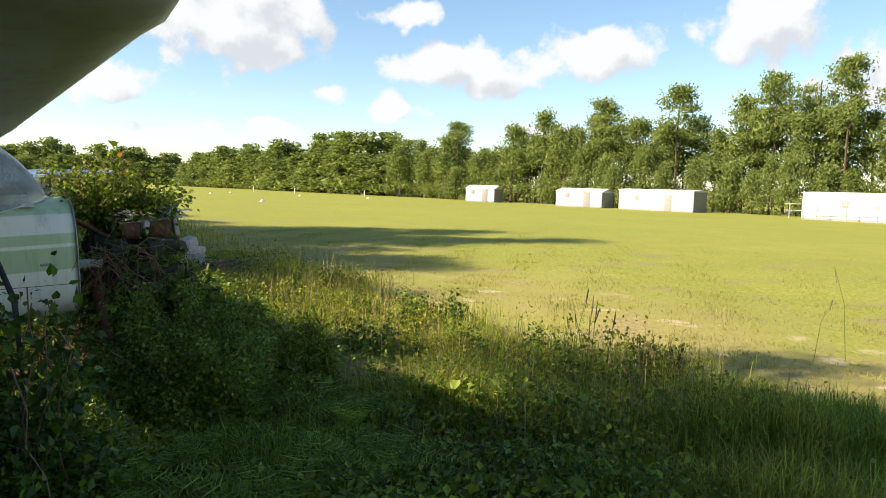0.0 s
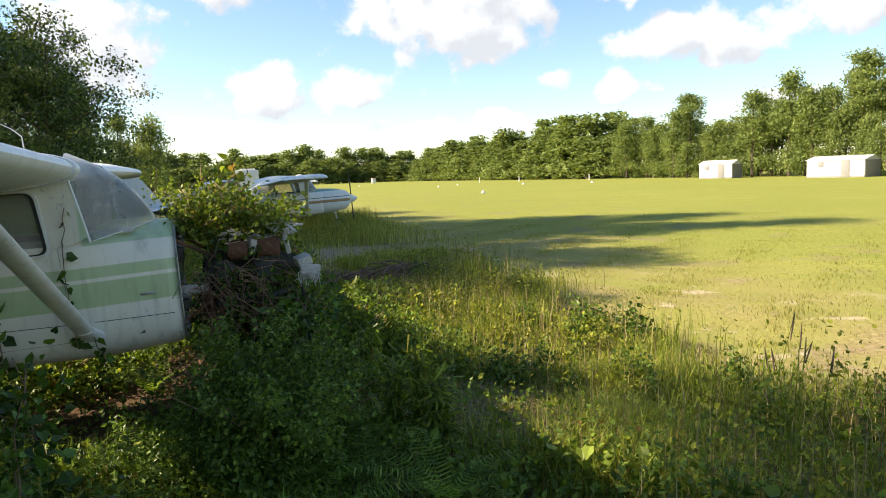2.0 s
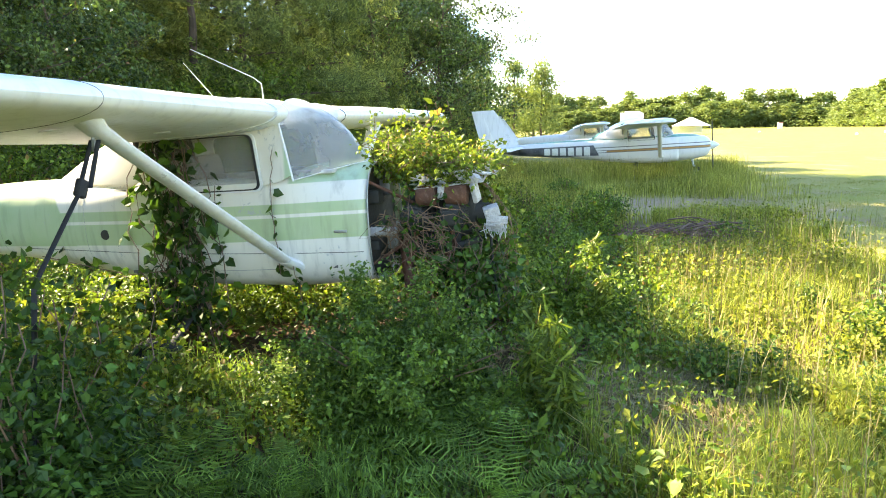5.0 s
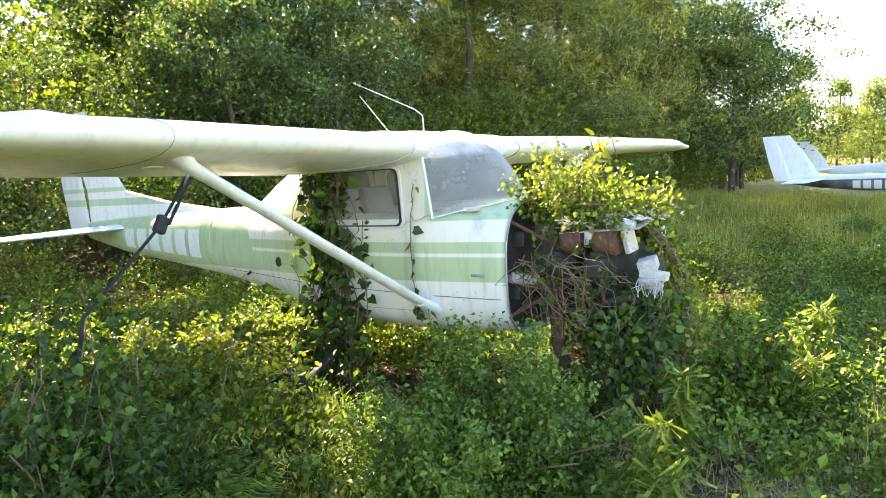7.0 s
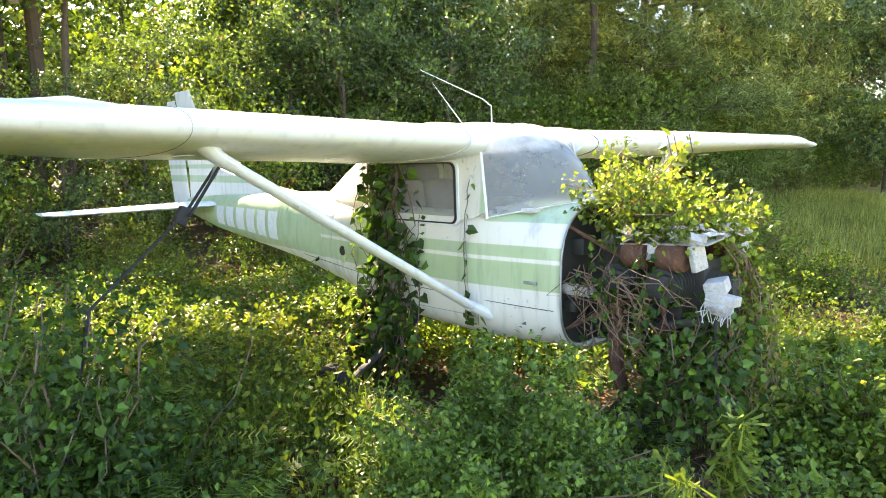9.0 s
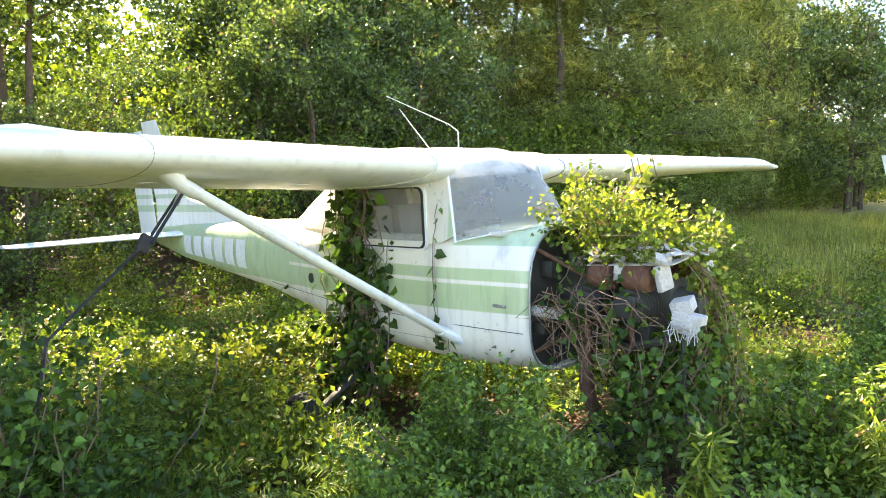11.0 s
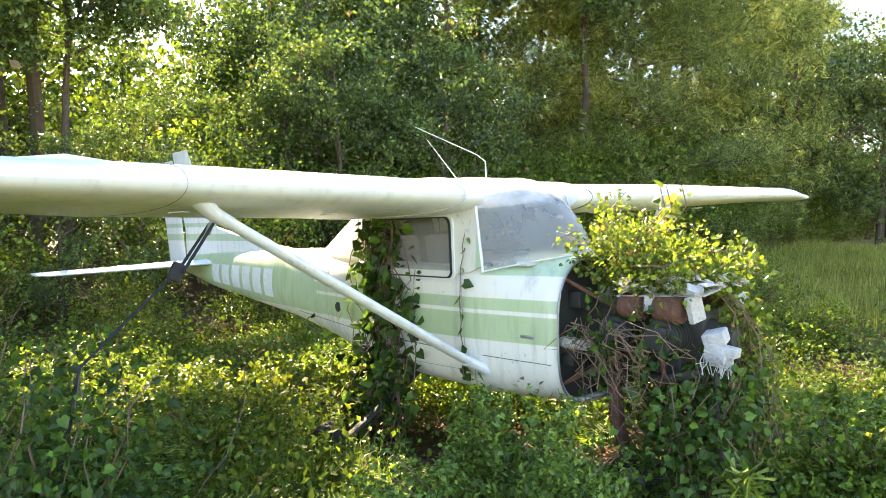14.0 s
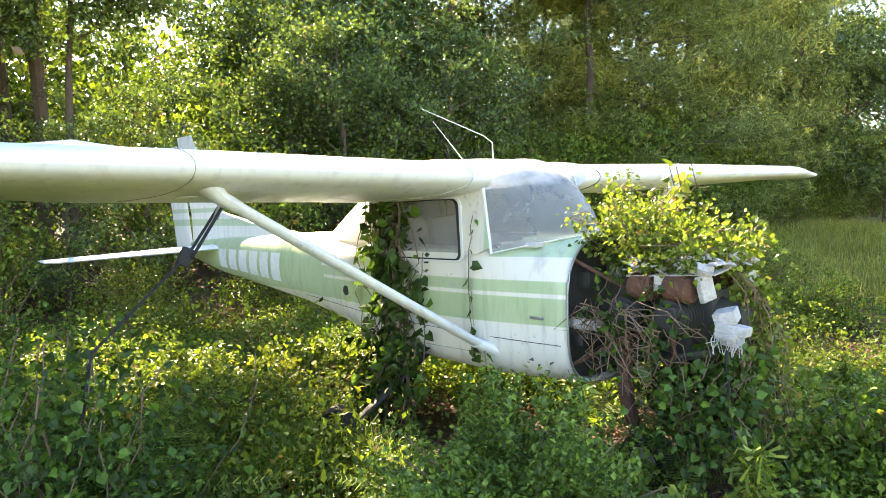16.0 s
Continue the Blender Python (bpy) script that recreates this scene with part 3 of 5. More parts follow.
def airframe(name, label, place, paint, wing_paint, fin_paint, engine_bare, group):
    """A small high-wing two-seater. x: forward from the firewall, y: to its left, z: up."""
    plane = thing(name, label, "airplane", place, group)
    body = loft([ring(x, w, lo, hi, 40, p, q) for x, w, lo, hi, p, q in lerp_sections(BODY, 61)], (False, True))
    open_top = [f for f in body.faces if -1.7 < f.calc_center_median().x < -0.52 and f.calc_center_median().z > 1.4]
    bmesh.ops.delete(body, geom=open_top, context="FACES")
    hull = part("fuselage", body, paint, plane, "riveted fuselage with faded stripes")
    hull.modifiers.new("skin", "SOLIDIFY").thickness = 0.012
    # cabin: door panels with their windows
    sill = 1.36
    rows_at = lerp_sections(BODY, 601)
    for side in (-1, 1):
        outer = [Vector(p) for p in ((-0.5, sill), (-0.6, 1.83), (-1.72, 1.8), (-1.72, sill))]
        hole = [Vector(p) for p in ((-0.765, 1.32), (-0.82, 1.705), (-1.6, 1.7), (-1.6, 1.32))]
        loop = round_loop(hole, 0.06)
        edge = []
        for i in range(4):
            a, p, b = outer[i - 1], outer[i], outer[(i + 1) % 4]
            for j in range(6):
                t = j / 5 - 0.5
                edge.append(p + ((a - p) * (-t) if t < 0 else (b - p) * t) * 0.9)
        wall = plate([(p.x, side * cabin_side(p.y), p.y) for p in edge], [(p.x, side * cabin_side(p.y), p.y) for p in loop], (0, -side * 0.02, 0))
        door = part("cabin_door", wall, paint, plane, "white cabin door with a rounded window")
        part("window_seal", band(loop, 0.018, 0.012, side, 0.0), RUBBER, door, "perished black window seal")
        part("window_frame", band([p + (p - Vector((-1.2, 1.52))).normalized() * 0.022 for p in loop], 0.02, 0.01, side, 0.0), wing_paint, door)
        part("pane", pane_sheet(loop, side, 0.008), PANE, door, "dusty plexiglass pane", False)
        lines = [((-0.7, sill - 0.02), (-0.66, 0.72)), ((-1.66, sill), (-1.6, 0.72)), ((-0.66, 0.72), (-1.6, 0.72))]
        for a, b in lines:
            zs = np.linspace(0, 1, 9)
            pts = []
            for q in zs:
                x, z = a[0] + (b[0] - a[0]) * q, a[1] + (b[1] - a[1]) * q
                pts.append((x, side * (skin(rows_at[int(round(-x * 100))], z) + 0.001), z))
            part("door_gap", tube(pts, 0.0022, 5), ALLOY, door)
    # roof between the wings, windscreen, rear window
    roof_rows = []
    for x, z, half in ((-0.6, 1.86, 0.5), (-0.9, 1.985, 0.5), (-1.3, 1.965, 0.5), (-1.75, 1.87, 0.49)):
        roof_rows.append([(x, half * c, z - 0.03 * abs(c) ** 3) for c in np.linspace(1, -1, 9)] + [(x, half * c, z - 0.1) for c in np.linspace(-1, 1, 9)])
    part("cabin_roof", loft(roof_rows), wing_paint, plane, "white cabin roof")
    screen = bmesh.new()
    grid = []
    for j in range(9):
        v = j / 8
        row = []
        for k in range(17):
            u = -1 + k / 8
            bow = 1 - abs(u) ** 2.2
            base = Vector((-0.5 + 0.38 * bow, 0.522 * u, 1.37 + 0.09 * bow))
            top = Vector((-0.6 - 0.05 * bow, 0.487 * u, 1.84 + 0.13 * bow))
            p = base.lerp(top, v)
            p.x += 0.06 * math.sin(math.pi * v) * bow
            p.z += 0.05 * math.sin(math.pi * v) * bow
            row.append(screen.verts.new(p))
        grid.append(row)
    for a, b in zip(grid, grid[1:]):
        for k in range(16):
            screen.faces.new((a[k], a[k + 1], b[k + 1], b[k]))
    rim_pts = [v.co.copy() for v in grid[0]]
    glass_part = part("windscreen", screen, SCREEN, plane, "crazed cloudy windscreen")
    part("windscreen_rim", tube([p + Vector((0.01, 0, -0.002)) for p in rim_pts], 0.009, 6, 0.5), fin_paint, glass_part)
    for side in (-1, 1):
        post = [grid_p for grid_p in ((-0.5, side * 0.527, 1.36), (-0.55, side * 0.506, 1.6), (-0.603, side * 0.485, 1.84))]
        part("windscreen_post", tube(post, 0.01, 8, 0.8), wing_paint, glass_part)
    rear = bmesh.new()
    rows = []
    for x, z, half in ((-1.72, 1.87, 0.5), (-2.0, 1.8, 0.44), (-2.35, 1.66, 0.34), (-2.75, 1.46, 0.2)):
        deck = 1.40 + 0.02 * (-x - 1.7)
        rows.append([rear.verts.new(p) for p in ((x, half * 1.02, deck), (x, half * 0.96, (deck + z) / 2), (x, half * 0.75, z - 0.02), (x, 0, z + 0.005), (x, -half * 0.75, z - 0.02), (x, -half * 0.96, (deck + z) / 2), (x, -half * 1.02, deck))])
    for a, b in zip(rows, rows[1:]):
        for k in range(6):
            rear.faces.new((a[k], a[k + 1], b[k + 1], b[k]))
    part("rear_window", rear, MILK, plane, "yellowed rear window")
    # wings and struts
    for side in (-1, 1):
        w = part("wing", wing(side), wing_paint, plane, "chalky white wing")
        seam = [(-0.522 - a + (0.003 if i > 18 else 0), side * 2.39, 1.877 + h * 1.02 - INCIDENCE * a) for i, (a, h) in enumerate(foil(1.63, 0.135)) if a < 1.0]
        if side < 0:
            part("skin_seam", tube(seam, 0.0011, 5), SOOT, w)
        part("root_fairing", loft([[(-0.505 - a, side * y, 1.843 + h * g - INCIDENCE * a) for a, h in foil(1.66, 0.135)] for y, g in ((0.49, 1.12), (0.62, 1.12), (0.66, 1.02))]), wing_paint, w)
        for k in range(3):
            part("inspection_cover", lathe([(-0.003, 0.055), (0.003, 0.05)], 16, "z"), wing_paint, w, place=pose(-0.95, side * (1.35 + 0.9 * k), 1.736 + 0.016 * k, 0, -4.1, 0))
        low, high = Vector((-0.595, side * 0.5, 0.755)), Vector((-0.76, side * 2.2, 1.765))
        s = part("wing_strut", tube([low, low.lerp(high, 0.5), high], [0.062, 0.064, 0.066], 14, 0.45), wing_paint, plane, "streamlined white wing strut")
        part("strut_cuff", tube([low.lerp(high, 0.93), low.lerp(high, 0.98), high + Vector((-0.02, side * 0.05, 0.08))], [0.066, 0.076, 0.125], 14, 0.5), wing_paint, s)
        part("strut_foot", tube([low + Vector((0.03, -side * 0.06, -0.03)), low.lerp(high, 0.05)], [0.09, 0.067], 14, 0.5), wing_paint, s)
    # tail
    dorsal = [(-3.3, 2.7, 0, 1.3, True), (-3.35, 2.65, 0, 1.43, True), (-4.4, 1.6, 0, 1.55, True), (-5.15, 0.86, 0, 1.68, True), (-5.45, 0.68, 0, 1.98, True), (-5.9, 0.42, 0, 2.62, True)]
    swept = [(-5.15, 0.9, 0, 1.3, True), (-5.3, 0.8, 0, 1.5, True), (-5.6, 0.66, 0, 1.98, True), (-6.05, 0.46, 0, 2.62, True)]
    fin = part("fin", tail_surface(dorsal if engine_bare else swept, 0.055), fin_paint, plane, "swept white fin")
    hinge = [(-6.0, 0.48, 0, 1.24, True), (-6.12, 0.5, 0, 1.85, True), (-6.32, 0.24, 0, 2.52, True)] if engine_bare else [(-6.0, 0.48, 0, 1.24, True), (-6.2, 0.46, 0, 1.85, True), (-6.49, 0.34, 0, 2.62, True)]
    part("rudder", tail_surface(hinge, 0.06), fin_paint, fin)
    for side in (-1, 1):
        st = part("stabiliser", tail_surface([(-5.05, 0.6, side * 0.05, 1.27, False), (-5.35, 0.38, side * 1.7, 1.22, False), (-5.45, 0.25, side * 1.78, 1.22, False)], 0.1), wing_paint, plane, "white tailplane half")
        part("elevator", tail_surface([(-5.66, 0.38, side * 0.1, 1.265, False), (-5.74, 0.3, side * 1.72, 1.215, False)], 0.08), wing_paint, st)
    # landing gear
    for side in (-1, 1):
        leg = part("main_leg", tube([(-1.35, side * 0.35, 0.6), (-1.38, side * 0.8, 0.32), (-1.4, side * 1.05, 0.17)], [0.055, 0.042, 0.03], 10, 0.4), SOOT, plane, "grimy grey spring-steel gear leg")
        wheel(leg, (-1.4, side * 1.08, 0.16), 0.2)
    # cabin inside
    for side in (-1, 1):
        seat = part("seat", box((0.45, 0.42, 0.12), (-1.25, side * 0.24, 0.95), 0.04), SEAT, plane, "faded cabin seat")
        part("seat_back", box((0.1, 0.42, 0.62), (-1.5, side * 0.24, 1.27), 0.04, pose(0, 0, 0, 0, -12, 0)), SEAT, seat)
    part("instrument_panel", box((0.06, 0.86, 0.34), (-0.56, 0, 1.24), 0.01), CABIN, plane)
    # pale colour stands in for the milky reflection low in the windscreen
    part("glareshield", box((0.3, 0.8, 0.03), (-0.4, 0, 1.41), 0.01), PALE_SHIELD, plane, "glareshield coloured pale for the milky windscreen reflection")
    part("cabin_floor", box((1.7, 0.9, 0.02), (-1.1, 0, 0.72)), CABIN, plane)
    part("rear_bulkhead", box((0.02, 0.96, 1.14), (-1.78, 0, 1.32)), CABIN, plane)
    return plane, hull


def marking_bars(plane, xs, low, high, material, count, side=-1):
    """Plain painted bars where the registration stands."""
    rows = lerp_sections(BODY, 601)
    step = (xs[1] - xs[0]) / count
    for k in range(count):
        a = xs[0] + step * (k + 0.12)
        b = a + step * 0.74
        bm = bmesh.new()
        grid = []
        for x in (a, (a + b) / 2, b):
            line = []
            for z in np.linspace(low + 0.05 * (-x - 3.4), high, 5):
                line.append(bm.verts.new((x, side * (skin(rows[int(round(-x * 100))], z) + 0.008), z)))
            grid.append(line)
        for p, q in zip(grid, grid[1:]):
            for i in range(4):
                bm.faces.new((p[i], p[i + 1], q[i + 1], q[i]))
        part("marking_bar", bm, material, plane)


wreck, wreck_hull = airframe("derelict_airplane", "derelict white and green high-wing airplane without cowling, overgrown by vines", ATTITUDE, PAINT_A, PAINT_WING, PAINT_FIN, True, "parked airplanes")
marking_bars(wreck, (-5.05, -3.45), 0.99, 1.27, MARK, 6)


def bare_engine(plane):
    """Firewall, mount and the exposed flat-four engine."""
    bulk = part("firewall", loft([ring(-0.06, 0.41, 0.59, 1.44, 28, 3.6, 2.7), ring(-0.045, 0.41, 0.59, 1.44, 28, 3.6, 2.7)]), SOOT, plane, "grimy bare firewall")
    rim_out = ring(0.005, 0.437, 0.563, 1.467, 40, 3.6, 2.7)
    part("firewall_rim", tube(rim_out + rim_out[:1], 0.007, 6), ALLOY, bulk)
    for k, (y, z, s) in enumerate(((-0.2, 1.2, 0.1), (0.12, 1.25, 0.12), (-0.3, 0.85, 0.07), (0.2, 0.8, 0.1))):
        part("accessory_box", box((0.09, s * 1.4, s), (0.0, y, z), 0.01), ALLOY if k % 2 else SOOT, bulk)
    part("oil_hose", tube([(-0.04, -0.34, 0.95), (0.08, -0.36, 0.96), (0.18, -0.34, 0.95)], 0.03, 10), CORRODED, bulk, "ribbed grey hose")
    for k in range(6):
        part("hose_rib", lathe([(-0.006, 0.036), (0.006, 0.036)], 12, "x"), CORRODED, bulk, place=pose(0.0 + 0.03 * k, -0.352, 0.955))
    for side in (-1, 1):
        for z0, z1 in ((1.33, 1.12), (0.7, 0.9)):
            part("mount_tube", tube([(-0.04, side * 0.32, z0), (0.3, side * 0.15, z1)], 0.012, 8), RUST, bulk)
    case = part("crankcase", merge(box((0.55, 0.22, 0.3), (0.45, 0, 1.02), 0.03), box((0.4, 0.28, 0.16), (0.42, 0, 0.83), 0.04), tube([(0.7, 0, 1.02), (0.8, 0, 1.02), (0.86, 0, 1.02)], [0.11, 0.08, 0.06], 18)), SOOT, plane, "grimy corroded flat-four engine block")
    for side in (-1, 1):
        for x in (0.3, 0.58):
            cyl = part("cylinder", lathe([(side * (0.11 + 0.008 * i), 0.098 if i % 4 in (1, 2) else 0.07) for i in range(28)], 18, "y"), SOOT, case, "grimy finned cylinder", place=pose(x - 0.05 * (side > 0), 0, 1.03))
            part("valve_cover", merge(box((0.14, 0.06, 0.15), (0, side * 0.33, 0.0), 0.03), box((0.1, 0.02, 0.1), (0, side * 0.365, 0.0), 0.008)), SOOT, cyl, "grimy valve cover")
            part("exhaust_stub", tube([(0, side * 0.28, -0.08), (0.02, side * 0.31, -0.2), (-0.06, side * 0.24, -0.28)], 0.022, 8), RUST, cyl)
            for q in (-1, 1):
                part("push_rod_tube", tube([(q * 0.04, side * 0.1, -0.07), (q * 0.05, side * 0.31, -0.075)], 0.009, 6), ALLOY, cyl)
        for x0, half in ((0.41, 0.075), (0.63, 0.085)):
            drum = part("muffler", lathe([(-half, 0.03), (-half + 0.008, 0.066), (-half + 0.02, 0.072), (half - 0.02, 0.072), (half - 0.008, 0.066), (half, 0.03)], 20, "x"), RUST, case, "rust-brown muffler drum", place=pose(x0, side * 0.28, 1.19, 3, 2, side * 3))
            part("drum_band", lathe([(0.03, 0.072), (0.03, 0.077), (0.05, 0.077), (0.05, 0.072)], 18, "x"), RUST, drum)
        part("end_plate", merge(box((0.035, 0.12, 0.14), (0.765, side * 0.27, 1.2), 0.01, pose(0, 0, 0, 8, -9, side * 6)), box((0.1, 0.1, 0.05), (0.74, side * 0.26, 1.295), 0.015, pose(0, 0, 0, 5, 12, 0))), CORRODED, case, "chalky white end plate")
        part("drum_saddle", box((0.05, 0.12, 0.1), (0.52, side * 0.28, 1.215), 0.012, pose(0, 0, 0, 4, 6, 8)), CORRODED, case, "flaking white bracket")
    part("intake_spider", merge(tube([(0.3, -0.12, 0.8), (0.55, -0.3, 0.8), (0.78, -0.2, 0.86)], 0.025, 8), tube([(0.3, 0.12, 0.8), (0.55, 0.3, 0.8), (0.78, 0.2, 0.86)], 0.025, 8)), SOOT, case)
    housing = merge(box((0.11, 0.12, 0.07), (0.87, -0.26, 1.06), 0.008, pose(0, 0, 0, 8, -14, 12)), box((0.15, 0.12, 0.05), (0.91, -0.27, 1.0), 0.006, pose(0, 0, 0, -4, 9, 7)), box((0.08, 0.1, 0.07), (0.9, -0.26, 0.955), 0.008, pose(0, 0, 0, 6, 4, -8)), tube([(0.84, -0.3, 0.97), (0.95, -0.32, 0.96)], 0.026, 10))
    part("starter_housing", housing, CORRODED, case, "white corroded accessory housing")
    r = random.Random(2)
    for k in range(30):
        x = r.uniform(0.82, 0.98)
        part("frayed_wire", tube([(x, -0.3, 0.98), (x + r.gauss(0, 0.012), -0.33, 0.945), (x + r.gauss(0, 0.025), -0.33 + r.gauss(0, 0.012), 0.93 - r.uniform(0, 0.06))], 0.0024, 5), CORRODED, case)
    for k in range(110):
        x = r.uniform(0.3, 0.86)
        part("scale_flake", box((r.uniform(0.025, 0.09), r.uniform(0.02, 0.06), 0.006), (x, r.uniform(-0.38, 0.2), 1.275 + 0.06 * x + r.uniform(-0.035, 0.045)), 0.0, pose(0, 0, 0, r.uniform(-32, 32), r.uniform(-32, 32), r.uniform(0, 180))), CORRODED, case)
    part("baffle", box((0.5, 0.5, 0.006), (0.56, -0.06, 1.28), 0.0, pose(0, 0, 0, 5, -3, 4)), CORRODED, case, "bent corroded cooling baffle")
    leg = part("nose_leg", tube([(0.16, -0.09, 0.95), (0.2, -0.14, 0.5), (0.26, -0.1, 0.2)], [0.045, 0.045, 0.036], 12), RUST, plane, "rusted nose gear strut")
    wheel(leg, (0.3, -0.08, 0.13), 0.17)
    part("drain_pipe", tube([(0.85, -0.22, 0.88), (0.86, -0.23, 0.6), (0.88, -0.2, 0.35)], 0.011, 6), RUBBER, case)


bare_engine(wreck)


def wreck_details(plane):
    part("whip_antenna", tube([(-0.9, -0.05, 1.97), (-0.905, -0.05, 2.1), (-0.95, -0.09, 2.15), (-1.28, -0.38, 2.36)], [0.005, 0.004, 0.0028, 0.0016], 6), MARK, plane, "thin bent whip antenna")
    part("whip_antenna", tube([(-1.4, 0.2, 1.97), (-1.62, 0.05, 2.33)], [0.0035, 0.0015], 6), MARK, plane, "thin straight whip antenna")
    part("wing_blister", loft([[(-1.0 - 0.5 * q, -2.75 - 0.42 * c, 1.925 + h * (1 - 0.5 * q)) for c, h in ((-1, 0), (-0.6, 0.07), (0, 0.1), (0.6, 0.07), (1, 0))] for q in (0, 0.4, 1)]), PAINT_WING, plane, "white blister fairing on the wing")
    for side in (-1, 1):
        cuff = [(-0.505 - a + 0.004, side * 0.664, 1.843 + h * 1.03 - INCIDENCE * a) for a, h in foil(1.66, 0.135) if a < 1.1]
        part("root_seal", tube(cuff, 0.003 if side > 0 else 0.0012, 5), SOOT if side > 0 else ALLOY, plane, "cracked seal at the wing root")
    for z, x0, x1 in ((0.82, -0.05, -3.0), (1.3, -1.75, -4.6)):
        rows = lerp_sections(BODY, 601)
        pts = [(x, -(skin(rows[int(round(-x * 100))], z + 0.03 * (-x)) + 0.0015), z + 0.03 * (-x)) for x in np.linspace(x0, x1, 14)]
        part("lap_seam", tube(pts, 0.0022, 4), SOOT, plane)
    for x in (-2.35, -3.3):
        row = lerp_sections(BODY, 601)[int(round(-x * 100))]
        pts = [(x, -(skin(row, z) + 0.0015), z) for z in np.linspace(row[2] + 0.06, row[3] - 0.06, 14)]
        part("lap_seam", tube(pts, 0.0015, 4), ALLOY, plane)
    part("filler_cap", lathe([(-0.02, 0.05), (0.02, 0.05), (0.03, 0.03)], 16, "z"), ALLOY, plane, place=pose(-1.25, -2.0, 1.97))
    part("drain_disc", lathe([(-0.004, 0.04), (0.004, 0.036)], 18, "y"), SOOT, plane, place=pose(-2.15, -0.462, 1.02))
    part("door_handle", box((0.1, 0.014, 0.02), (-0.2, -0.47, 0.98), 0.005), ALLOY, plane)
    part("tip_light", lathe([(0, 0.03), (0.05, 0.022), (0.07, 0.005)], 12, "x"), RED, plane, "red wing-tip lamp", place=pose(-0.74, 5.15, 1.9))


wreck_details(wreck)


def strap_and_stake():
    """Tie-down strap from the wing strut to the ground."""
    s = thing("tie_down_strap", "black webbing tie-down strap with ratchet, hung from wing strut", "strap")
    top = Vector((-0.86, -2.16, 1.66))
    mid = Vector((-0.79, -2.37, 1.44))
    end = Vector((-0.62, -3.05, 0.03))
    part("hook", tube([top + Vector((0, 0, 0.05)), top, top + Vector((0.02, -0.03, -0.05))], 0.014, 8), ALLOY, s)
    for off in (-0.018, 0.022):
        part("webbing", tube([top + Vector((off, 0, 0)), mid + Vector((off * 1.4, 0.02, 0))], [0.012, 0.012], 6, 0.4), STRAP, s)
    part("ratchet_buckle", box((0.04, 0.06, 0.09), mid, 0.012, pose(0, 0, 0, -25, 0, 0)), STRAP, s, "black ratchet buckle")
    part("webbing", tube([mid, Vector((-0.68, -2.83, 1.08)), end], [0.013, 0.013, 0.012], 6, 0.35), STRAP, s)


strap_and_stake()


# ---- the next aeroplane in the row ----
NEXT = pose(4.0, 19.7, -0.07, 0.3, -2.5, 1) @ Matrix.Scale(1.0, 4)


def cowled_plane(place, name, label, stripe=True):
    plane, hull = airframe(name, label, place, PAINT_B if stripe else PAINT_WING, PAINT_WING, PAINT_WING, False, "parked airplanes")
    nose = [ring(x, w, lo, hi, 28, p) for x, w, lo, hi, p in NOSE]
    cowl = part("cowling", loft(nose, (True, False)), PAINT_B if stripe else PAINT_WING, plane, "white engine cowling")
    part("spinner", lathe([(1.02, 0.15), (1.1, 0.14), (1.22, 0.09), (1.31, 0.02)], 20, "x"), PAINT_WING, cowl, place=pose(0, 0, 1.02))
    part("propeller", merge(*[tube([(1.1, 0, 0), (1.1, q * 0.06, q * 0.45), (1.1, q * 0.1, q * 0.86)], [0.05, 0.06, 0.04], 8, 0.35) for q in (1, -1)]), BLACK, cowl, "black two-bladed propeller", place=pose(0, 0, 1.02))
    leg = part("nose_leg", tube([(0.45, 0, 0.65), (0.55, 0, 0.2)], 0.035, 8), PAINT_WING, plane)
    wheel(leg, (0.57, 0, 0.17), 0.18)
    return plane


neighbour = cowled_plane(NEXT, "parked_airplane", "white high-wing airplane with black and gold stripe in long grass")
third = cowled_plane(pose(2.1, 33.0, 0.0, 0, -2.0, 4) @ Matrix.Scale(0.95, 4), "parked_airplane", "plain white airplane parked behind the striped one", False)


def tarp_cover():
    """Green cover bunched over the rear window of the striped aeroplane."""
    t = thing("green_tarp", "faded green tarpaulin bunched behind the cabin", "tarpaulin", NEXT)
    r = np.random.default_rng(4)
    rows = []
    for x in np.linspace(-1.7, -2.75, 9):
        q = (-x - 1.7) / 1.05
        half, top = 0.5 - 0.3 * q, 1.9 - 0.42 * q
        rows.append([(x, half * math.cos(a), 1.42 + (top - 1.42) * math.sin(a) + r.normal() * 0.015 + 0.02) for a in np.linspace(-0.1, math.pi + 0.1, 13)])
    bm = bmesh.new()
    grid = [[bm.verts.new(p) for p in row] for row in rows]
    for a, b in zip(grid, grid[1:]):
        for k in range(12):
            bm.faces.new((a[k], a[k + 1], b[k + 1], b[k]))
    sheet = part("sheet", bm, TARP, t)
    sheet.modifiers.new("skin", "SOLIDIFY").thickness = 0.01


tarp_cover()
marking_bars(neighbour, (-4.4, -2.8), 0.93, 1.195, MARK, 6)


# ---- trees ----
def limb(points, r0, r1, sides=6):
    n = len(points)
    return tube(points, [r0 + (r1 - r0) * i / (n - 1) for i in range(n)], sides)


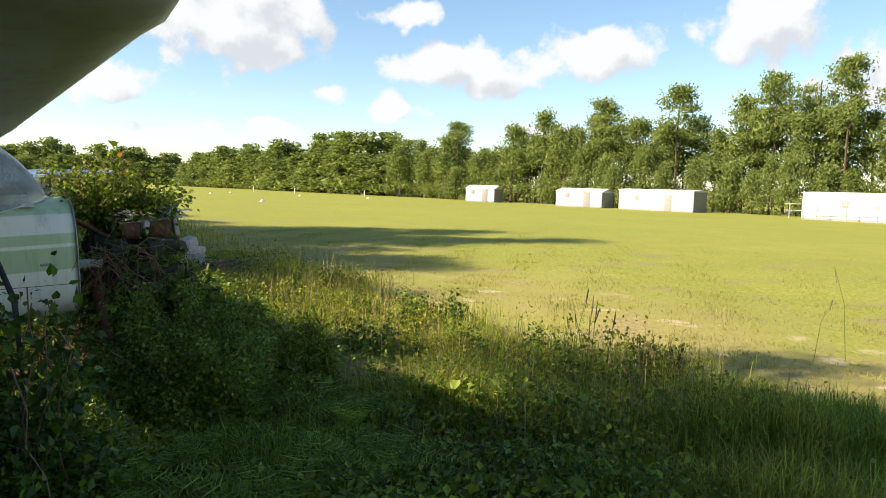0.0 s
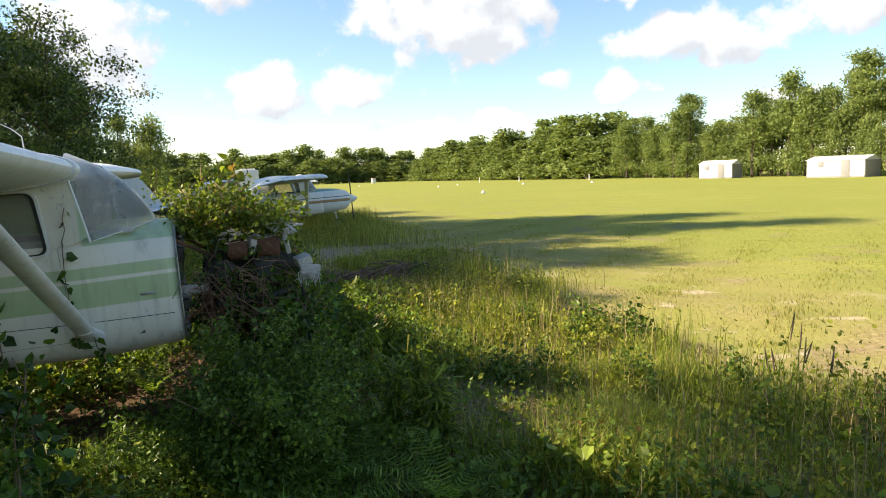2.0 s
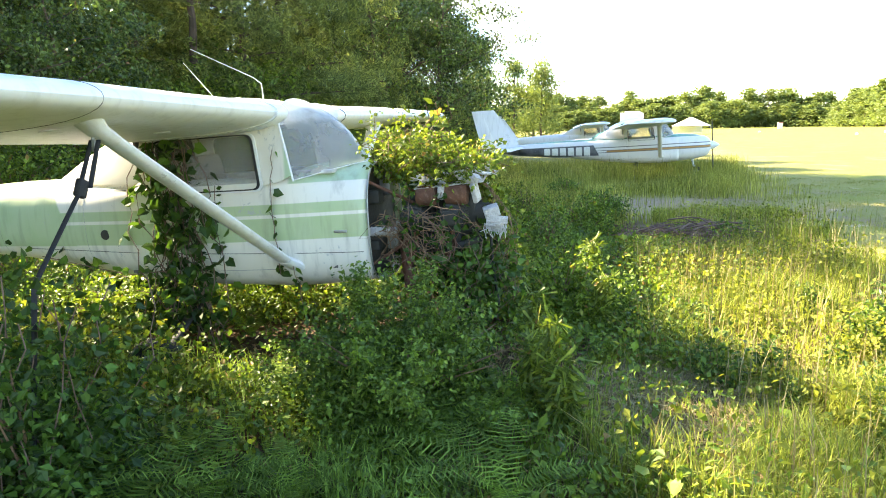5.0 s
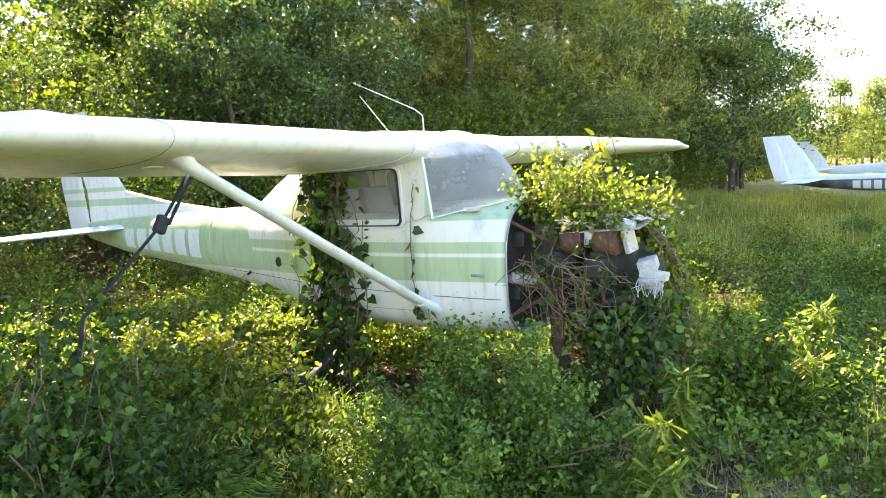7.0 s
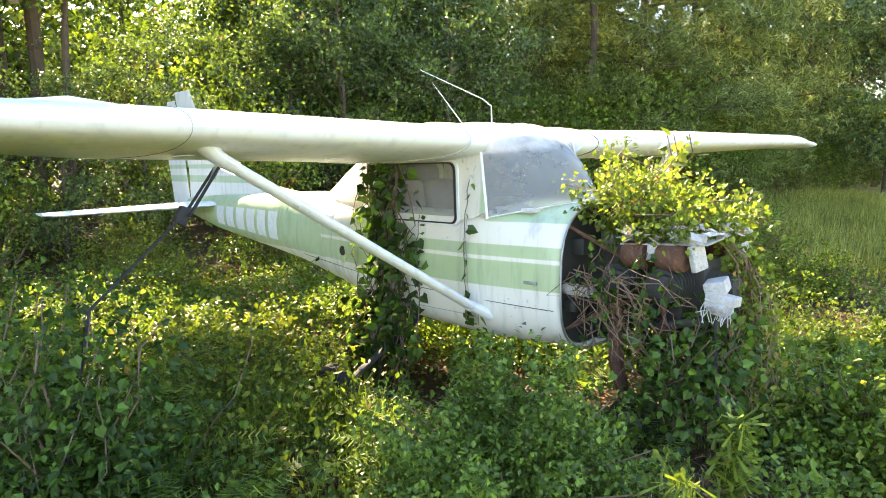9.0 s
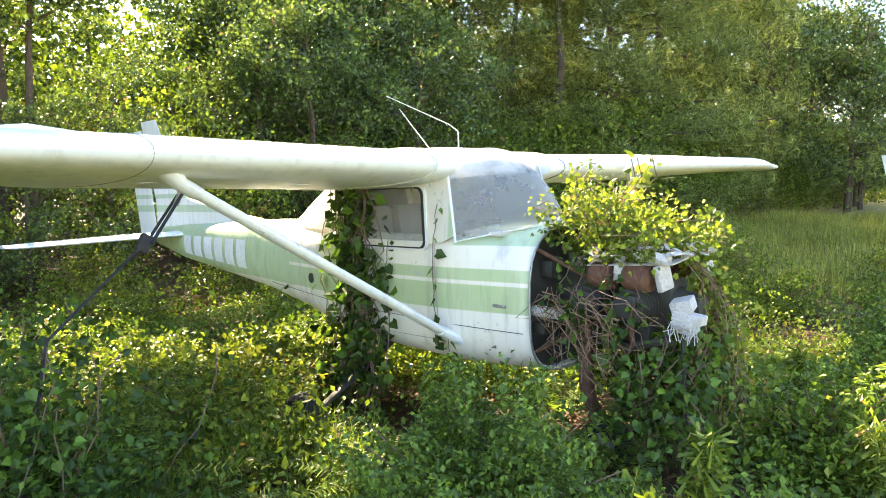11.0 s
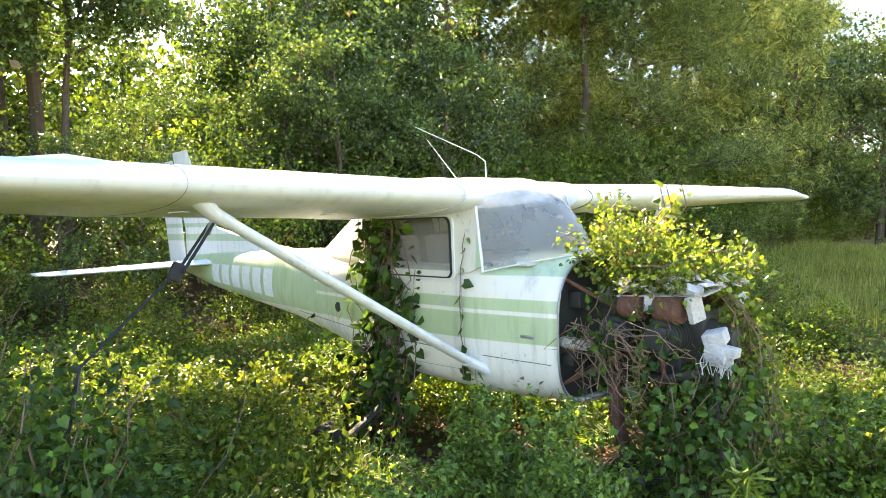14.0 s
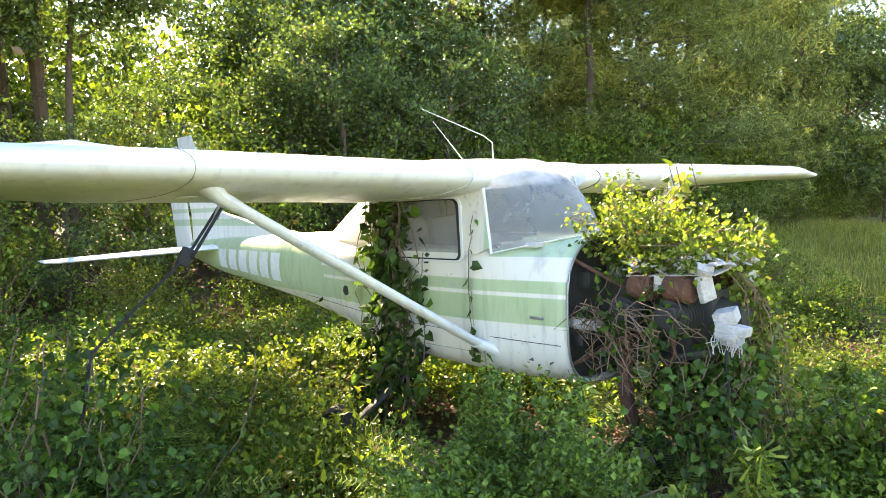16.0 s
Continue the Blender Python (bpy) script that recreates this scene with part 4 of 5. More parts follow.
def needle_tufts(tips, count, size, clump, seed):
    """Sprays of long needles that fan out from twig ends."""
    g = np.random.default_rng(seed + 1)
    tufts = count // 14
    at = tips[g.integers(0, len(tips), tufts)] + g.normal(size=(tufts, 3)) * clump * np.array([1.5, 1.5, 0.8])
    main = g.normal(size=(tufts, 3)) * np.array([1, 1, 0.5]) + np.array([0, 0, 0.25])
    at, main = np.repeat(at, 14, 0), np.repeat(main / np.linalg.norm(main, axis=1)[:, None], 14, 0)
    d = main + g.normal(size=main.shape) * 0.55
    d *= size * g.uniform(0.7, 1.2, len(d))[:, None] / np.linalg.norm(d, axis=1)[:, None]
    w = np.cross(d, g.normal(size=d.shape))
    w *= 0.014 / (np.linalg.norm(w, axis=1)[:, None] + 1e-9)
    v = np.stack([at - w * 0.7, at + w * 0.7, at + d], 1).reshape(-1, 3)
    return v, np.arange(len(at) * 3).reshape(-1, 3)


def broad_tree(name, label, height, spread, leaves, size, seed, low=0.25, pine=False):
    """Trunk, crooked limbs, and a crown of leaf clumps set round the limb ends."""
    r = random.Random(seed)
    g = np.random.default_rng(seed)
    tree = thing(name, label, "tree")
    lean = Vector((r.uniform(-0.3, 0.3), r.uniform(-0.3, 0.3), 0))
    spine = [Vector((0, 0, -0.15)) + lean * (q * q) + Vector((r.uniform(-0.06, 0.06) * q * 4, r.uniform(-0.06, 0.06) * q * 4, height * q)) for q in np.linspace(0, 0.95, 8)]
    girth = 0.0115 * height + 0.015
    wood = limb(spine, girth, girth * 0.2, 8)
    tips = []
    count = 16 if not pine else 24
    for k in range(count):
        q = low + (0.95 - low) * (k + r.random()) / count
        base = spine[int(q * 7)].lerp(spine[min(7, int(q * 7) + 1)], q * 7 - int(q * 7))
        a = k * 2.4 + r.uniform(-0.5, 0.5)
        profile = (1.15 - q) if pine else math.sin(math.pi * min(1, 0.25 + 0.72 * q)) + 0.15
        reach = spread * (0.55 + 0.6 * r.random()) * profile
        rise_ = reach * (0.12 if pine else r.uniform(0.2, 0.7))
        end = base + Vector((math.cos(a) * reach, math.sin(a) * reach, rise_))
        mid = base.lerp(end, 0.5) + Vector((r.uniform(-0.2, 0.2), r.uniform(-0.2, 0.2), r.uniform(0.0, 0.25))) * reach * 0.4
        wood = merge(wood, limb([base, mid, end], girth * 0.35 * (1.1 - q * 0.6), 0.012, 5))
        for w in (0.45, 0.7, 1.0):
            tips.append(base.lerp(end, w) + Vector((r.gauss(0, 0.12), r.gauss(0, 0.12), r.gauss(0, 0.1))) * reach)
        for _ in range(2):
            tips.append(end + Vector((r.gauss(0, 0.3), r.gauss(0, 0.3), r.gauss(0, 0.22))) * reach)
    trunk = part("trunk", wood, BARK, tree)
    tips = np.array([tuple(t) for t in tips])
    pick = tips[g.integers(0, len(tips), leaves)]
    clump = spread * (0.085 if pine else 0.115)
    pts = pick + g.normal(size=(leaves, 3)) * clump * np.array([1, 1, 0.6])
    v, f = needle_tufts(tips, leaves, size, clump, seed) if pine else leaf_cloud(pts, size, 0.45, "leaf", 0.25, seed)
    part("crown", mesh_np("crown", v, f, NEEDLES if pine else LEAF_TREE), None, tree)
    return tree


def far_tree(name, label, height, wide, leaves, size, seed, bare=0.3, material=None):
    """A tall pine of the distant wood: bare trunk below, tufted irregular crown."""
    r = np.random.default_rng(seed)
    tree = thing(name, label, "tree")
    stem = [Vector((r.normal() * 0.12 * q, r.normal() * 0.12 * q, height * q)) for q in (0, 0.3, 0.6, 0.97)]
    part("trunk", limb(stem, 0.2, 0.05, 6), BARK, tree)
    n = 30 if bare > 0.2 else 60
    q = bare + (1 - bare) * r.random(n) ** 0.75
    a = r.uniform(0, 2 * np.pi, n)
    full = np.sqrt(np.clip(1.1 - q, 0.05, 1)) if bare > 0.2 else np.clip(1.08 - q, 0.08, 1) ** 0.75
    reach = wide * (0.3 + 0.7 * r.random(n)) * full
    c = np.stack([np.cos(a) * reach, np.sin(a) * reach, q * height], 1)
    pts = c[r.integers(0, n, leaves)] + r.normal(size=(leaves, 3)) * wide * (np.array([0.17, 0.17, 0.085]) if bare > 0.2 else np.array([0.15, 0.15, 0.11]))
    v, f = leaf_cloud(pts, size, 0.5, "scale", 0.3, seed)
    part("crown", mesh_np("crown", v, f, material or FAR_LEAF), None, tree)
    return tree


def plant_far_woods():
    kinds = [far_tree("pine_tree", "tall slender pine at the edge of the airfield" if b > 0.2 else "dense full evergreen at the edge of the airfield", h, w, n, s, 40 + i, b)
             for i, (h, w, n, s, b) in enumerate(((14.0, 3.7, 4300, 0.32, 0.42), (15.0, 3.5, 4200, 0.31, 0.5), (10.6, 3.9, 5000, 0.34, 0.02), (12, 3.6, 5000, 0.34, 0.05), (7.5, 3.6, 4200, 0.34, 0.0), (13, 4.0, 1700, 0.7, 0.05), (10, 4.6, 1700, 0.7, 0.0)))]
    for k in kinds:
        tagged(k, group="far treeline")
    r = random.Random(5)
    spots_ = []
    y = 2.0
    while y < 262:
        rows = (0, 1, 2)
        if y > 120:
            rows = (3, 3, 3)
        for i, row in enumerate(rows):
            kind = r.choice({0: (2, 3, 2, 4, 3, 0), 1: (0, 1, 2, 3, 0), 2: (0, 1, 0, 3), 3: (5, 6, 5)}[row] if y > 60 else {0: (4, 4, 4, 2), 1: (0, 1, 3), 2: (0, 3, 2)}[row])
            low = 0.62 if y <= 60 and row == 0 else 1.0
            spots_.append((r.uniform(75, 78) + i * 4 + r.uniform(-1, 1), y + r.uniform(-1.3, 1.3), r.uniform(0.8, 1.12) * low, kind))
        y += r.uniform(1.8, 2.8) * (1 + y / 130)
    x = 78.0
    while x > -70:
        spots_.append((x, 272 + r.uniform(-3, 3), r.uniform(0.8, 1.1), 6))
        spots_.append((x + 2, 284 + r.uniform(-5, 5), r.uniform(0.9, 1.25), 5))
        x -= r.uniform(2.6, 4.0)
    spots_ += [(-5.2, 74, 0.74, 2), (-8.4, 76, 0.78, 3), (-6.8, 82, 0.8, 2), (-11.5, 72, 0.95, 3)]
    used = set()
    for x, y, s, i in spots_:
        m = pose(x, y, 0, 0, 0, r.uniform(0, 360)) @ Matrix.Diagonal((s * (1.5 if i > 4 else 1.0), s * (1.5 if i > 4 else 1.0), s * r.uniform(0.62 if i > 4 else 0.85, 1.08) * (1.14 if y < 42 else 1.04 if y < 62 else 1.05 if y < 80 else 0.86 if y < 130 else 0.95), 1))
        if i not in used:
            used.add(i)
            kinds[i].matrix_basis = m
            continue
        copy_thing(kinds[i], Matrix()).matrix_basis = m


plant_far_woods()


def plant(rows, group):
    """Stands each kind of tree at its places; the first place takes the tree itself."""
    first = set()
    for tree, x, y, s, *taller in rows:
        m = pose(x, y, 0, 0, 0, x * 47 + y * 31) @ Matrix.Diagonal((s, s, s * (taller or [1.0])[0], 1))
        if tree in first:
            copy_thing(tree, Matrix()).matrix_basis = m
        else:
            first.add(tree)
            tagged(tree, group=group)
            tree.matrix_basis = m


def shrub(label, height, wide, leaves, size, seed, material):
    """A many-stemmed bush with an uneven leafy outline."""
    r = np.random.default_rng(seed)
    bush = thing("shrub", label, "shrub")
    wood = None
    ends = []
    for k in range(14):
        a, q = r.uniform(0, 2 * np.pi), r.uniform(0.25, 1.0)
        end = Vector((math.cos(a) * wide * q, math.sin(a) * wide * q, height * r.uniform(0.55, 1.05) * (1.1 - 0.45 * q)))
        mid = Vector((end.x * 0.4, end.y * 0.4, end.z * 0.6))
        stem = limb([Vector((end.x * 0.1, end.y * 0.1, -0.05)), mid, end], 0.022, 0.006, 5)
        wood = stem if wood is None else merge(wood, stem)
        for w in (0.3, 0.55, 0.8, 1.0):
            ends.append(tuple(mid.lerp(end, w) if w > 0.5 else Vector((0, 0, 0)).lerp(mid, w + 0.4)))
    part("woody_base", wood, TWIG, bush)
    ends = np.array(ends)
    pts = ends[r.integers(0, len(ends), leaves)] + r.normal(size=(leaves, 3)) * np.array([wide * 0.2, wide * 0.2, height * 0.13])
    pts[:, 2] = np.abs(pts[:, 2]) + 0.02
    v, f = leaf_cloud(pts, size, 0.45, "leaf", 0.4, seed)
    part("foliage", mesh_np("foliage", v, f, material), None, bush)
    return bush


def plant_near_trees():
    tall = broad_tree("oak_tree", "tall broad-leaved tree with a high open crown", 11.0, 3.0, 16000, 0.14, 11, 0.6)
    thin = broad_tree("oak_tree", "thin sunlit understorey tree with gaps of sky", 7.6, 2.7, 9000, 0.118, 12, 0.12)
    pine = broad_tree("pine_tree", "dense dark pine at the wood's edge", 10.0, 3.2, 84000, 0.22, 13, 0.06, True)
    plant([(tall, -9.8, -7.0, 1.0), (tall, -10.2, -3.6, 1.0), (tall, -9.6, -0.75, 0.95), (tall, -8.7, -0.6, 0.58), (tall, -8.6, -1.8, 0.6), (thin, -8.0, -0.9, 0.36), (thin, -20.6, 0.3, 1.28), (thin, -14.8, 2.6, 0.7), (thin, -19.8, -1.8, 1.22), (thin, -20, 8.5, 1.25), (thin, -8.5, -6.2, 0.9), (thin, -8.9, -3.6, 0.95), (thin, -8.6, 0.4, 0.45), (thin, -13.5, -8.0, 1.05), (thin, -14.2, -4.2, 1.1), (thin, -13.2, -2.0, 1.0), (thin, -13.6, 6.3, 1.05), (thin, -12.8, 8.2, 1.0),
           (thin, -8.4, -9.5, 0.95), (thin, -9.6, 4.8, 0.68), (thin, -9.2, 7.4, 0.7), (tall, -12.0, 10.2, 1.03), (pine, -11.5, 13.4, 1.0), (pine, -9.2, 15.2, 1.1), (tall, -9.9, 13.6, 1.12), (pine, -9.9, 19.3, 1.35, 1.45), (pine, -11.0, 23.6, 1.45, 1.4), (pine, -12.6, 17.2, 1.4), (tall, -11.5, 21.0, 1.4),
           (thin, -8.5, 31, 1.25), (thin, -8, 37, 1.2), (tall, -11.5, -11, 1.0), (tall, -12, -15, 1.0), (thin, -17.5, -7, 1.15), (thin, -17.5, 8.2, 1.15), (thin, -14, 80, 1.1), (pine, -13.5, 13, 1.1),
           (tall, -10.6, -8.8, 1.02), (tall, -9.9, -5.3, 0.98), (tall, -10.7, -3.0, 1.02), (tall, -10.9, -0.9, 0.9), (tall, -8.6, -4.4, 0.92), (tall, -8.2, -7.6, 0.95), (pine, -11.6, 28.5, 1.5), (pine, -12.6, 34.5, 1.5), (pine, -13.2, 41, 1.5), (thin, -15.5, 9.5, 1.15), (thin, -16.2, 13.0, 1.2), (thin, -6.4, 29.5, 1.15), (thin, -8.4, 26.0, 1.2), (thin, -7.0, 34.0, 1.25), (thin, -6.8, 31.5, 1.1), (thin, -11.6, 6.8, 0.8), (thin, -11.0, 4.4, 0.66), (thin, -12.4, 9.4, 0.95), (thin, -17.6, -2.4, 1.25), (thin, -17.2, 8.4, 1.3), (thin, -17.8, 10.8, 1.3), (thin, -17.0, 15.4, 0.9), (thin, -17.6, 18.0, 0.95), (thin, -16.4, 21.0, 1.0), (thin, -18.8, 13.0, 0.95), (thin, -14.0, 20.0, 1.2)],
          "trees behind the airplanes")
    low = shrub("dense dark thicket shrub at the wood's edge", 2.3, 1.5, 3800, 0.082, 21, LEAF_NEAR)
    low_b = shrub("loose yellowish thicket shrub", 2.0, 1.4, 3200, 0.078, 22, LEAF_VINE)
    r = random.Random(9)
    rows = []
    y = -13.0
    while y < 34:
        rows.append((low if r.random() < 0.6 else low_b, -8.0 + r.uniform(-0.5, 0.3), y, r.uniform(0.8, 1.05)))
        if y < 10:
            rows.append((low if r.random() < 0.5 else low_b, -11.2 + r.uniform(-0.6, 0.6), y + 0.8, r.uniform(1.1, 1.5)))
        y += r.uniform(1.9, 2.5) * (1.0 if y < 25 else 1.6)
    y = 9.0
    while y < 56:
        rows.append((low, -9.6 + r.uniform(-0.7, 0.7), y, r.uniform(1.3, 1.9)))
        rows.append((low if r.random() < 0.7 else low_b, -12.6 + r.uniform(-0.8, 0.8), y + 1.0, r.uniform(1.3, 1.8)))
        y += r.uniform(1.6, 2.3)
    for k in range(9):
        if k not in (4, 5):
            rows.append((low, -15.2 + r.uniform(-0.7, 0.7), -9 + 2.4 * k, r.uniform(1.7, 2.3)))
    for k in range(11):
        rows.append((low, -20.0 + r.uniform(-1, 1), -14 + 2.9 * k, r.uniform(2.8, 3.5) * (0.7 if k == 6 else 1.0)))
    plant(rows, "thicket along the wood")


plant_near_trees()


# ---- undergrowth ----
def scatter(n, x0, x1, y0, y1, keep=None, seed=1):
    r = np.random.default_rng(seed)
    x, y = r.uniform(x0, x1, n), r.uniform(y0, y1, n)
    if keep is not None:
        ok = r.random(n) < keep(x, y)
        x, y = x[ok], y[ok]
    return x, y


def bumps(x, y, s=1.0, o=0.0):
    """Smooth unevenness between 0 and 1."""
    return np.clip(0.5 + 0.25 * (np.sin(x * 1.7 * s + o) * np.cos(y * 1.3 * s - o) + np.sin(x * 0.8 * s - y * 1.1 * s + 2 * o) + 0.6 * np.sin(3.1 * x * s + 2.3 * y * s + o)), 0, 1)


def hole(x, y, cx, cy, rx, ry):
    return ((x - cx) / rx) ** 2 + ((y - cy) / ry) ** 2


def edge_x(y):
    """Where the undergrowth ends and the meadow begins."""
    return 2.2 + 0.25 * np.sin(y * 1.3) + 0.12 * np.maximum(0, y)


def stuff(name, v, f, mat, label):
    tagged(new(name, mesh_np(name, v, f, mat)), label, "plants", kind="stuff")


def ground_cover():
    def keep(x, y):
        k = np.where(x < edge_x(y), 1.0, 0.12)
        k = k * (0.35 + 0.65 * bumps(x, y, 1.6, 0.4))
        k = np.where(hole(x, y, -1.0, -0.6, 0.75, 0.5) < 1, 0.1, k)
        k = np.where(hole(x, y, -0.7, -0.95, 0.5, 0.32) < 1, 0.12, k)
        k = np.where(hole(x, y, -0.6, -0.4, 1.0, 0.36) < 1, 0.05, k)
        k = np.where(hole(x, y, -0.3, -2.85, 0.6, 0.4) < 1, 0.25, k)
        for cx, cy in ((0.08, 0.8), (0.42, 0.2), (0.78, -0.4), (1.1, -0.9)):
            k = np.where(hole(x, y, cx, cy, 0.24, 0.42) < 1, 0.04, k)
        k = np.where(hole(x, y, 0.25, 0.8, 0.5, 0.8) < 1, 0.12, k)
        k = np.where(hole(x, y, 1.8, -1.3, 0.6, 0.9) < 1, 0.1, k)
        k = np.where(hole(x, y, -0.9, 0, 1.1, 0.55) < 1, 0.15, k)
        return k
    x, y = scatter(150000, -6.0, 3.2, -6.0, 6.0, keep, 31)
    r = np.random.default_rng(32)
    tall = 0.1 + 0.34 * bumps(x, y, 0.9, 1.0)
    z = rise(x, y) + tall * r.random(len(x)) ** 0.6
    v, f = leaf_cloud(np.stack([x, y, z], 1), 0.042, 0.5, "leaf", 0.6, 33)
    stuff("ground_cover", v, f, LEAF_NEAR, "low leafy weeds and creepers on the woodland floor")
    x, y = scatter(120000, -4.6, 2.6, -4.6, 2.2, lambda a, b: keep(a, b) * (0.25 + 0.75 * bumps(a, b, 2.6, 3.3)), 131)
    tall = 0.06 + 0.3 * bumps(x, y, 1.9, 2.0)
    z = rise(x, y) + tall * r.random(len(x)) ** 0.5
    v, f = leaf_cloud(np.stack([x, y, z], 1), 0.034, 0.5, "leaf", 0.6, 133)
    stuff("fine_weeds", v, f, LEAF_BUSH, "dense small-leaved green weeds in the shade")
    # sun pool helped by colour: brighter leaves in a soft ellipse
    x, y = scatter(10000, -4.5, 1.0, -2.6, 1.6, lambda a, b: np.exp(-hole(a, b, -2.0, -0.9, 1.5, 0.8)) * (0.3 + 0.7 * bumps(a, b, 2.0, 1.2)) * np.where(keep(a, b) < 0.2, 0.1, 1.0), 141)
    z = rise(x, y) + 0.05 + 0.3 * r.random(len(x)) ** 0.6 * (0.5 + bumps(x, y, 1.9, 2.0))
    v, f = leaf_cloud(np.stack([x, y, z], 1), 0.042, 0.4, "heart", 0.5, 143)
    stuff("sunlit_creeper", v, f, LEAF_SUN, "creeper coloured bright yellow-green for a patch of sun")
    x, y = scatter(26000, -6.0, 2.4, -5.0, 5.0, lambda a, b: bumps(a, b, 1.1, 2.2) ** 2 * np.where(keep(a, b) < 0.2, 0.1, 1.0), 35)
    z = rise(x, y) + 0.06 + 0.4 * bumps(x, y, 0.9, 1.0) * r.random(len(x))
    v, f = leaf_cloud(np.stack([x, y, z], 1), 0.055, 0.4, "heart", 0.7, 36)
    stuff("creeper_carpet", v, f, LEAF_VINE, "heart-leaved creeper spreading over the weeds")
    x, y = scatter(16000, -7.0, 3.0, -7.0, 6.0, None, 37)
    p, q = scatter(26000, -9.0, 4.0, -15.0, 9.0, lambda a, b: np.where((b < -5.2) | (a < -5.4), 1.0, 0.05) * np.where(a > 2.8, 0.3, 1.0) * (0.3 + 0.7 * bumps(a, b, 0.9, 0.2)), 161)
    v, f = leaf_cloud(np.stack([p, q, rise(p, q) + 0.25 * r.random(len(p))], 1), 0.09, 0.45, "leaf", 0.7, 162)
    stuff("outer_weeds", v, f, LEAF_NEAR, "loose weeds on the woodland floor farther back")
    a, b = scatter(9000, -3.6, 0.2, -2.0, 0.6, lambda p, q: np.exp(-hole(p, q, -0.7, -0.9, 0.55, 0.4)) + 0.3 * np.exp(-hole(p, q, -2.3, -1.0, 1.2, 0.6)), 151)
    x, y = np.concatenate([x, a]), np.concatenate([y, b])
    v, f = leaf_cloud(np.stack([x, y, rise(x, y) + 0.012 + 0.02 * r.random(len(x))], 1), 0.06, 0.4, "leaf", 2.5, 38)
    stuff("leaf_litter", v, f, DEAD, "dry brown fallen leaves on the ground")


DEAD = leafy("dead_leaves", (0.12, 0.06, 0.03), (0.34, 0.2, 0.11), None, 0.15, 0.8)


def meadow_grass():
    r = np.random.default_rng(41)

    def keep(x, y):
        k = np.exp(-np.maximum(0, x - 3.9 - 0.25 * np.sin(y * 2.3) - 0.06 * np.abs(y)) / 0.22) * np.where(x > edge_x(y) - 0.5, 1.0, 0.06)
        k = k * (0.4 + 0.6 * bumps(x, y, 2.0, 0.7))
        k = np.where(hole(x, y, 1.95, -1.2, 0.5, 0.8) < 1, 0.12, k)
        return np.where(hole(x, y, 2.9, 5.2, 1.2, 0.8) < 1, 0.1, k)
    x, y = scatter(150000, 1.0, 6.0, -5.0, 9.0, keep, 42)
    h = 0.09 + 0.3 * bumps(x, y, 1.9, 0.3) ** 1.3
    v, f = blades(np.stack([x, y, rise(x, y)], 1), h, 0.0042, 0.7, 43)
    stuff("tall_grass", v, f, BLADE, "long yellow-green grass along the meadow's edge")
    x, y = scatter(60000, 1.6, 6.0, -4.0, 8.0, lambda a, b: keep(a, b) * bumps(a, b, 2.2, 1.1), 44)
    z = rise(x, y) + r.random(len(x)) * 0.42 * (0.4 + bumps(x, y, 1.4, 0.3))
    v, f = leaf_cloud(np.stack([x, y, z], 1), 0.04, 0.4, "leaf", 0.3, 45)
    stuff("meadow_weeds", v, f, LEAF_SUN, "small-leaved sunlit weeds among the grass")
    x, y = scatter(64000, 0.8, 4.6, -3.5, 4.0, lambda a, b: 0.25 + 0.75 * (hole(a, b, 2.4, -1.3, 0.95, 1.5) < 1), 144)
    v, f = blades(np.stack([x, y, rise(x, y) + 0.01], 1), 0.1 + 0 * x, 0.003, 2.2, 145)
    stuff("straw_litter", v, f, DRY, "flattened dry straw among the grass")
    x, y = scatter(5200, 1.8, 5.5, -3.5, 7.5, keep, 46)
    v, f = blades(np.stack([x, y, rise(x, y)], 1), 0.34 + 0.24 * bumps(x, y, 1.1, 0.6), 0.0035, 0.25, 47)
    stuff("dry_stalks", v, f, DRY, "dry straw-coloured grass stalks with seed heads")
    x, y = scatter(480000, 3.6, 22.0, -9.0, 18.0, lambda a, b: np.exp(-np.maximum(0, a - 5) / 5.5) * (0.12 + 0.88 * bumps(a, b, 2.4, 1.7) ** 1.5) * (0.4 + 0.6 * bumps(a, b, 6.0, 0.4)), 48)
    v, f = blades(np.stack([x, y, rise(x, y)], 1), 0.03 + 0.045 * bumps(x, y, 2.4, 1.7) ** 2, 0.004, 1.0, 49)
    stuff("short_turf", v, f, TURF, "short mown turf with thin tufts")
    x, y = scatter(95000, -7.0, 6.5, 7.0, 24.0, lambda a, b: np.where(a < 2.4 + 0.16 * b, 1.0, np.exp(-(a - 2.4 - 0.16 * b) / 0.6)) * (0.35 + 0.65 * bumps(a, b, 1.2, 2.9)) * np.where(hole(a, b, 3.4, 9.6, 2.2, 2.3) < 1, 0.08, 1.0) * np.where(b > 15.5, 1.0, 0.85), 50)
    v, f = blades(np.stack([x, y, rise(x, y)], 1), 0.22 + 0.28 * bumps(x, y, 0.8, 2.0) + 0.16 * np.clip(y - 15.5, 0, 1), 0.006, 0.6, 51)
    stuff("rough_grass", v, f, GOLDEN, "rank grass round the parked airplanes")
    x, y = scatter(60000, -2.5, 4.6, -7.0, -1.0, lambda a, b: (0.3 + 0.7 * bumps(a, b, 1.5, 0.9)) * np.where(hole(a, b, 1.8, -1.3, 0.55, 0.9) < 1, 0.1, 1.0) * np.where((a > 1.6) & (b > -3.2), 0.2, 1.0), 52)
    v, f = blades(np.stack([x, y, rise(x, y)], 1), 0.12 + 0.2 * bumps(x, y, 1.5, 0.9), 0.0038, 0.8, 53)
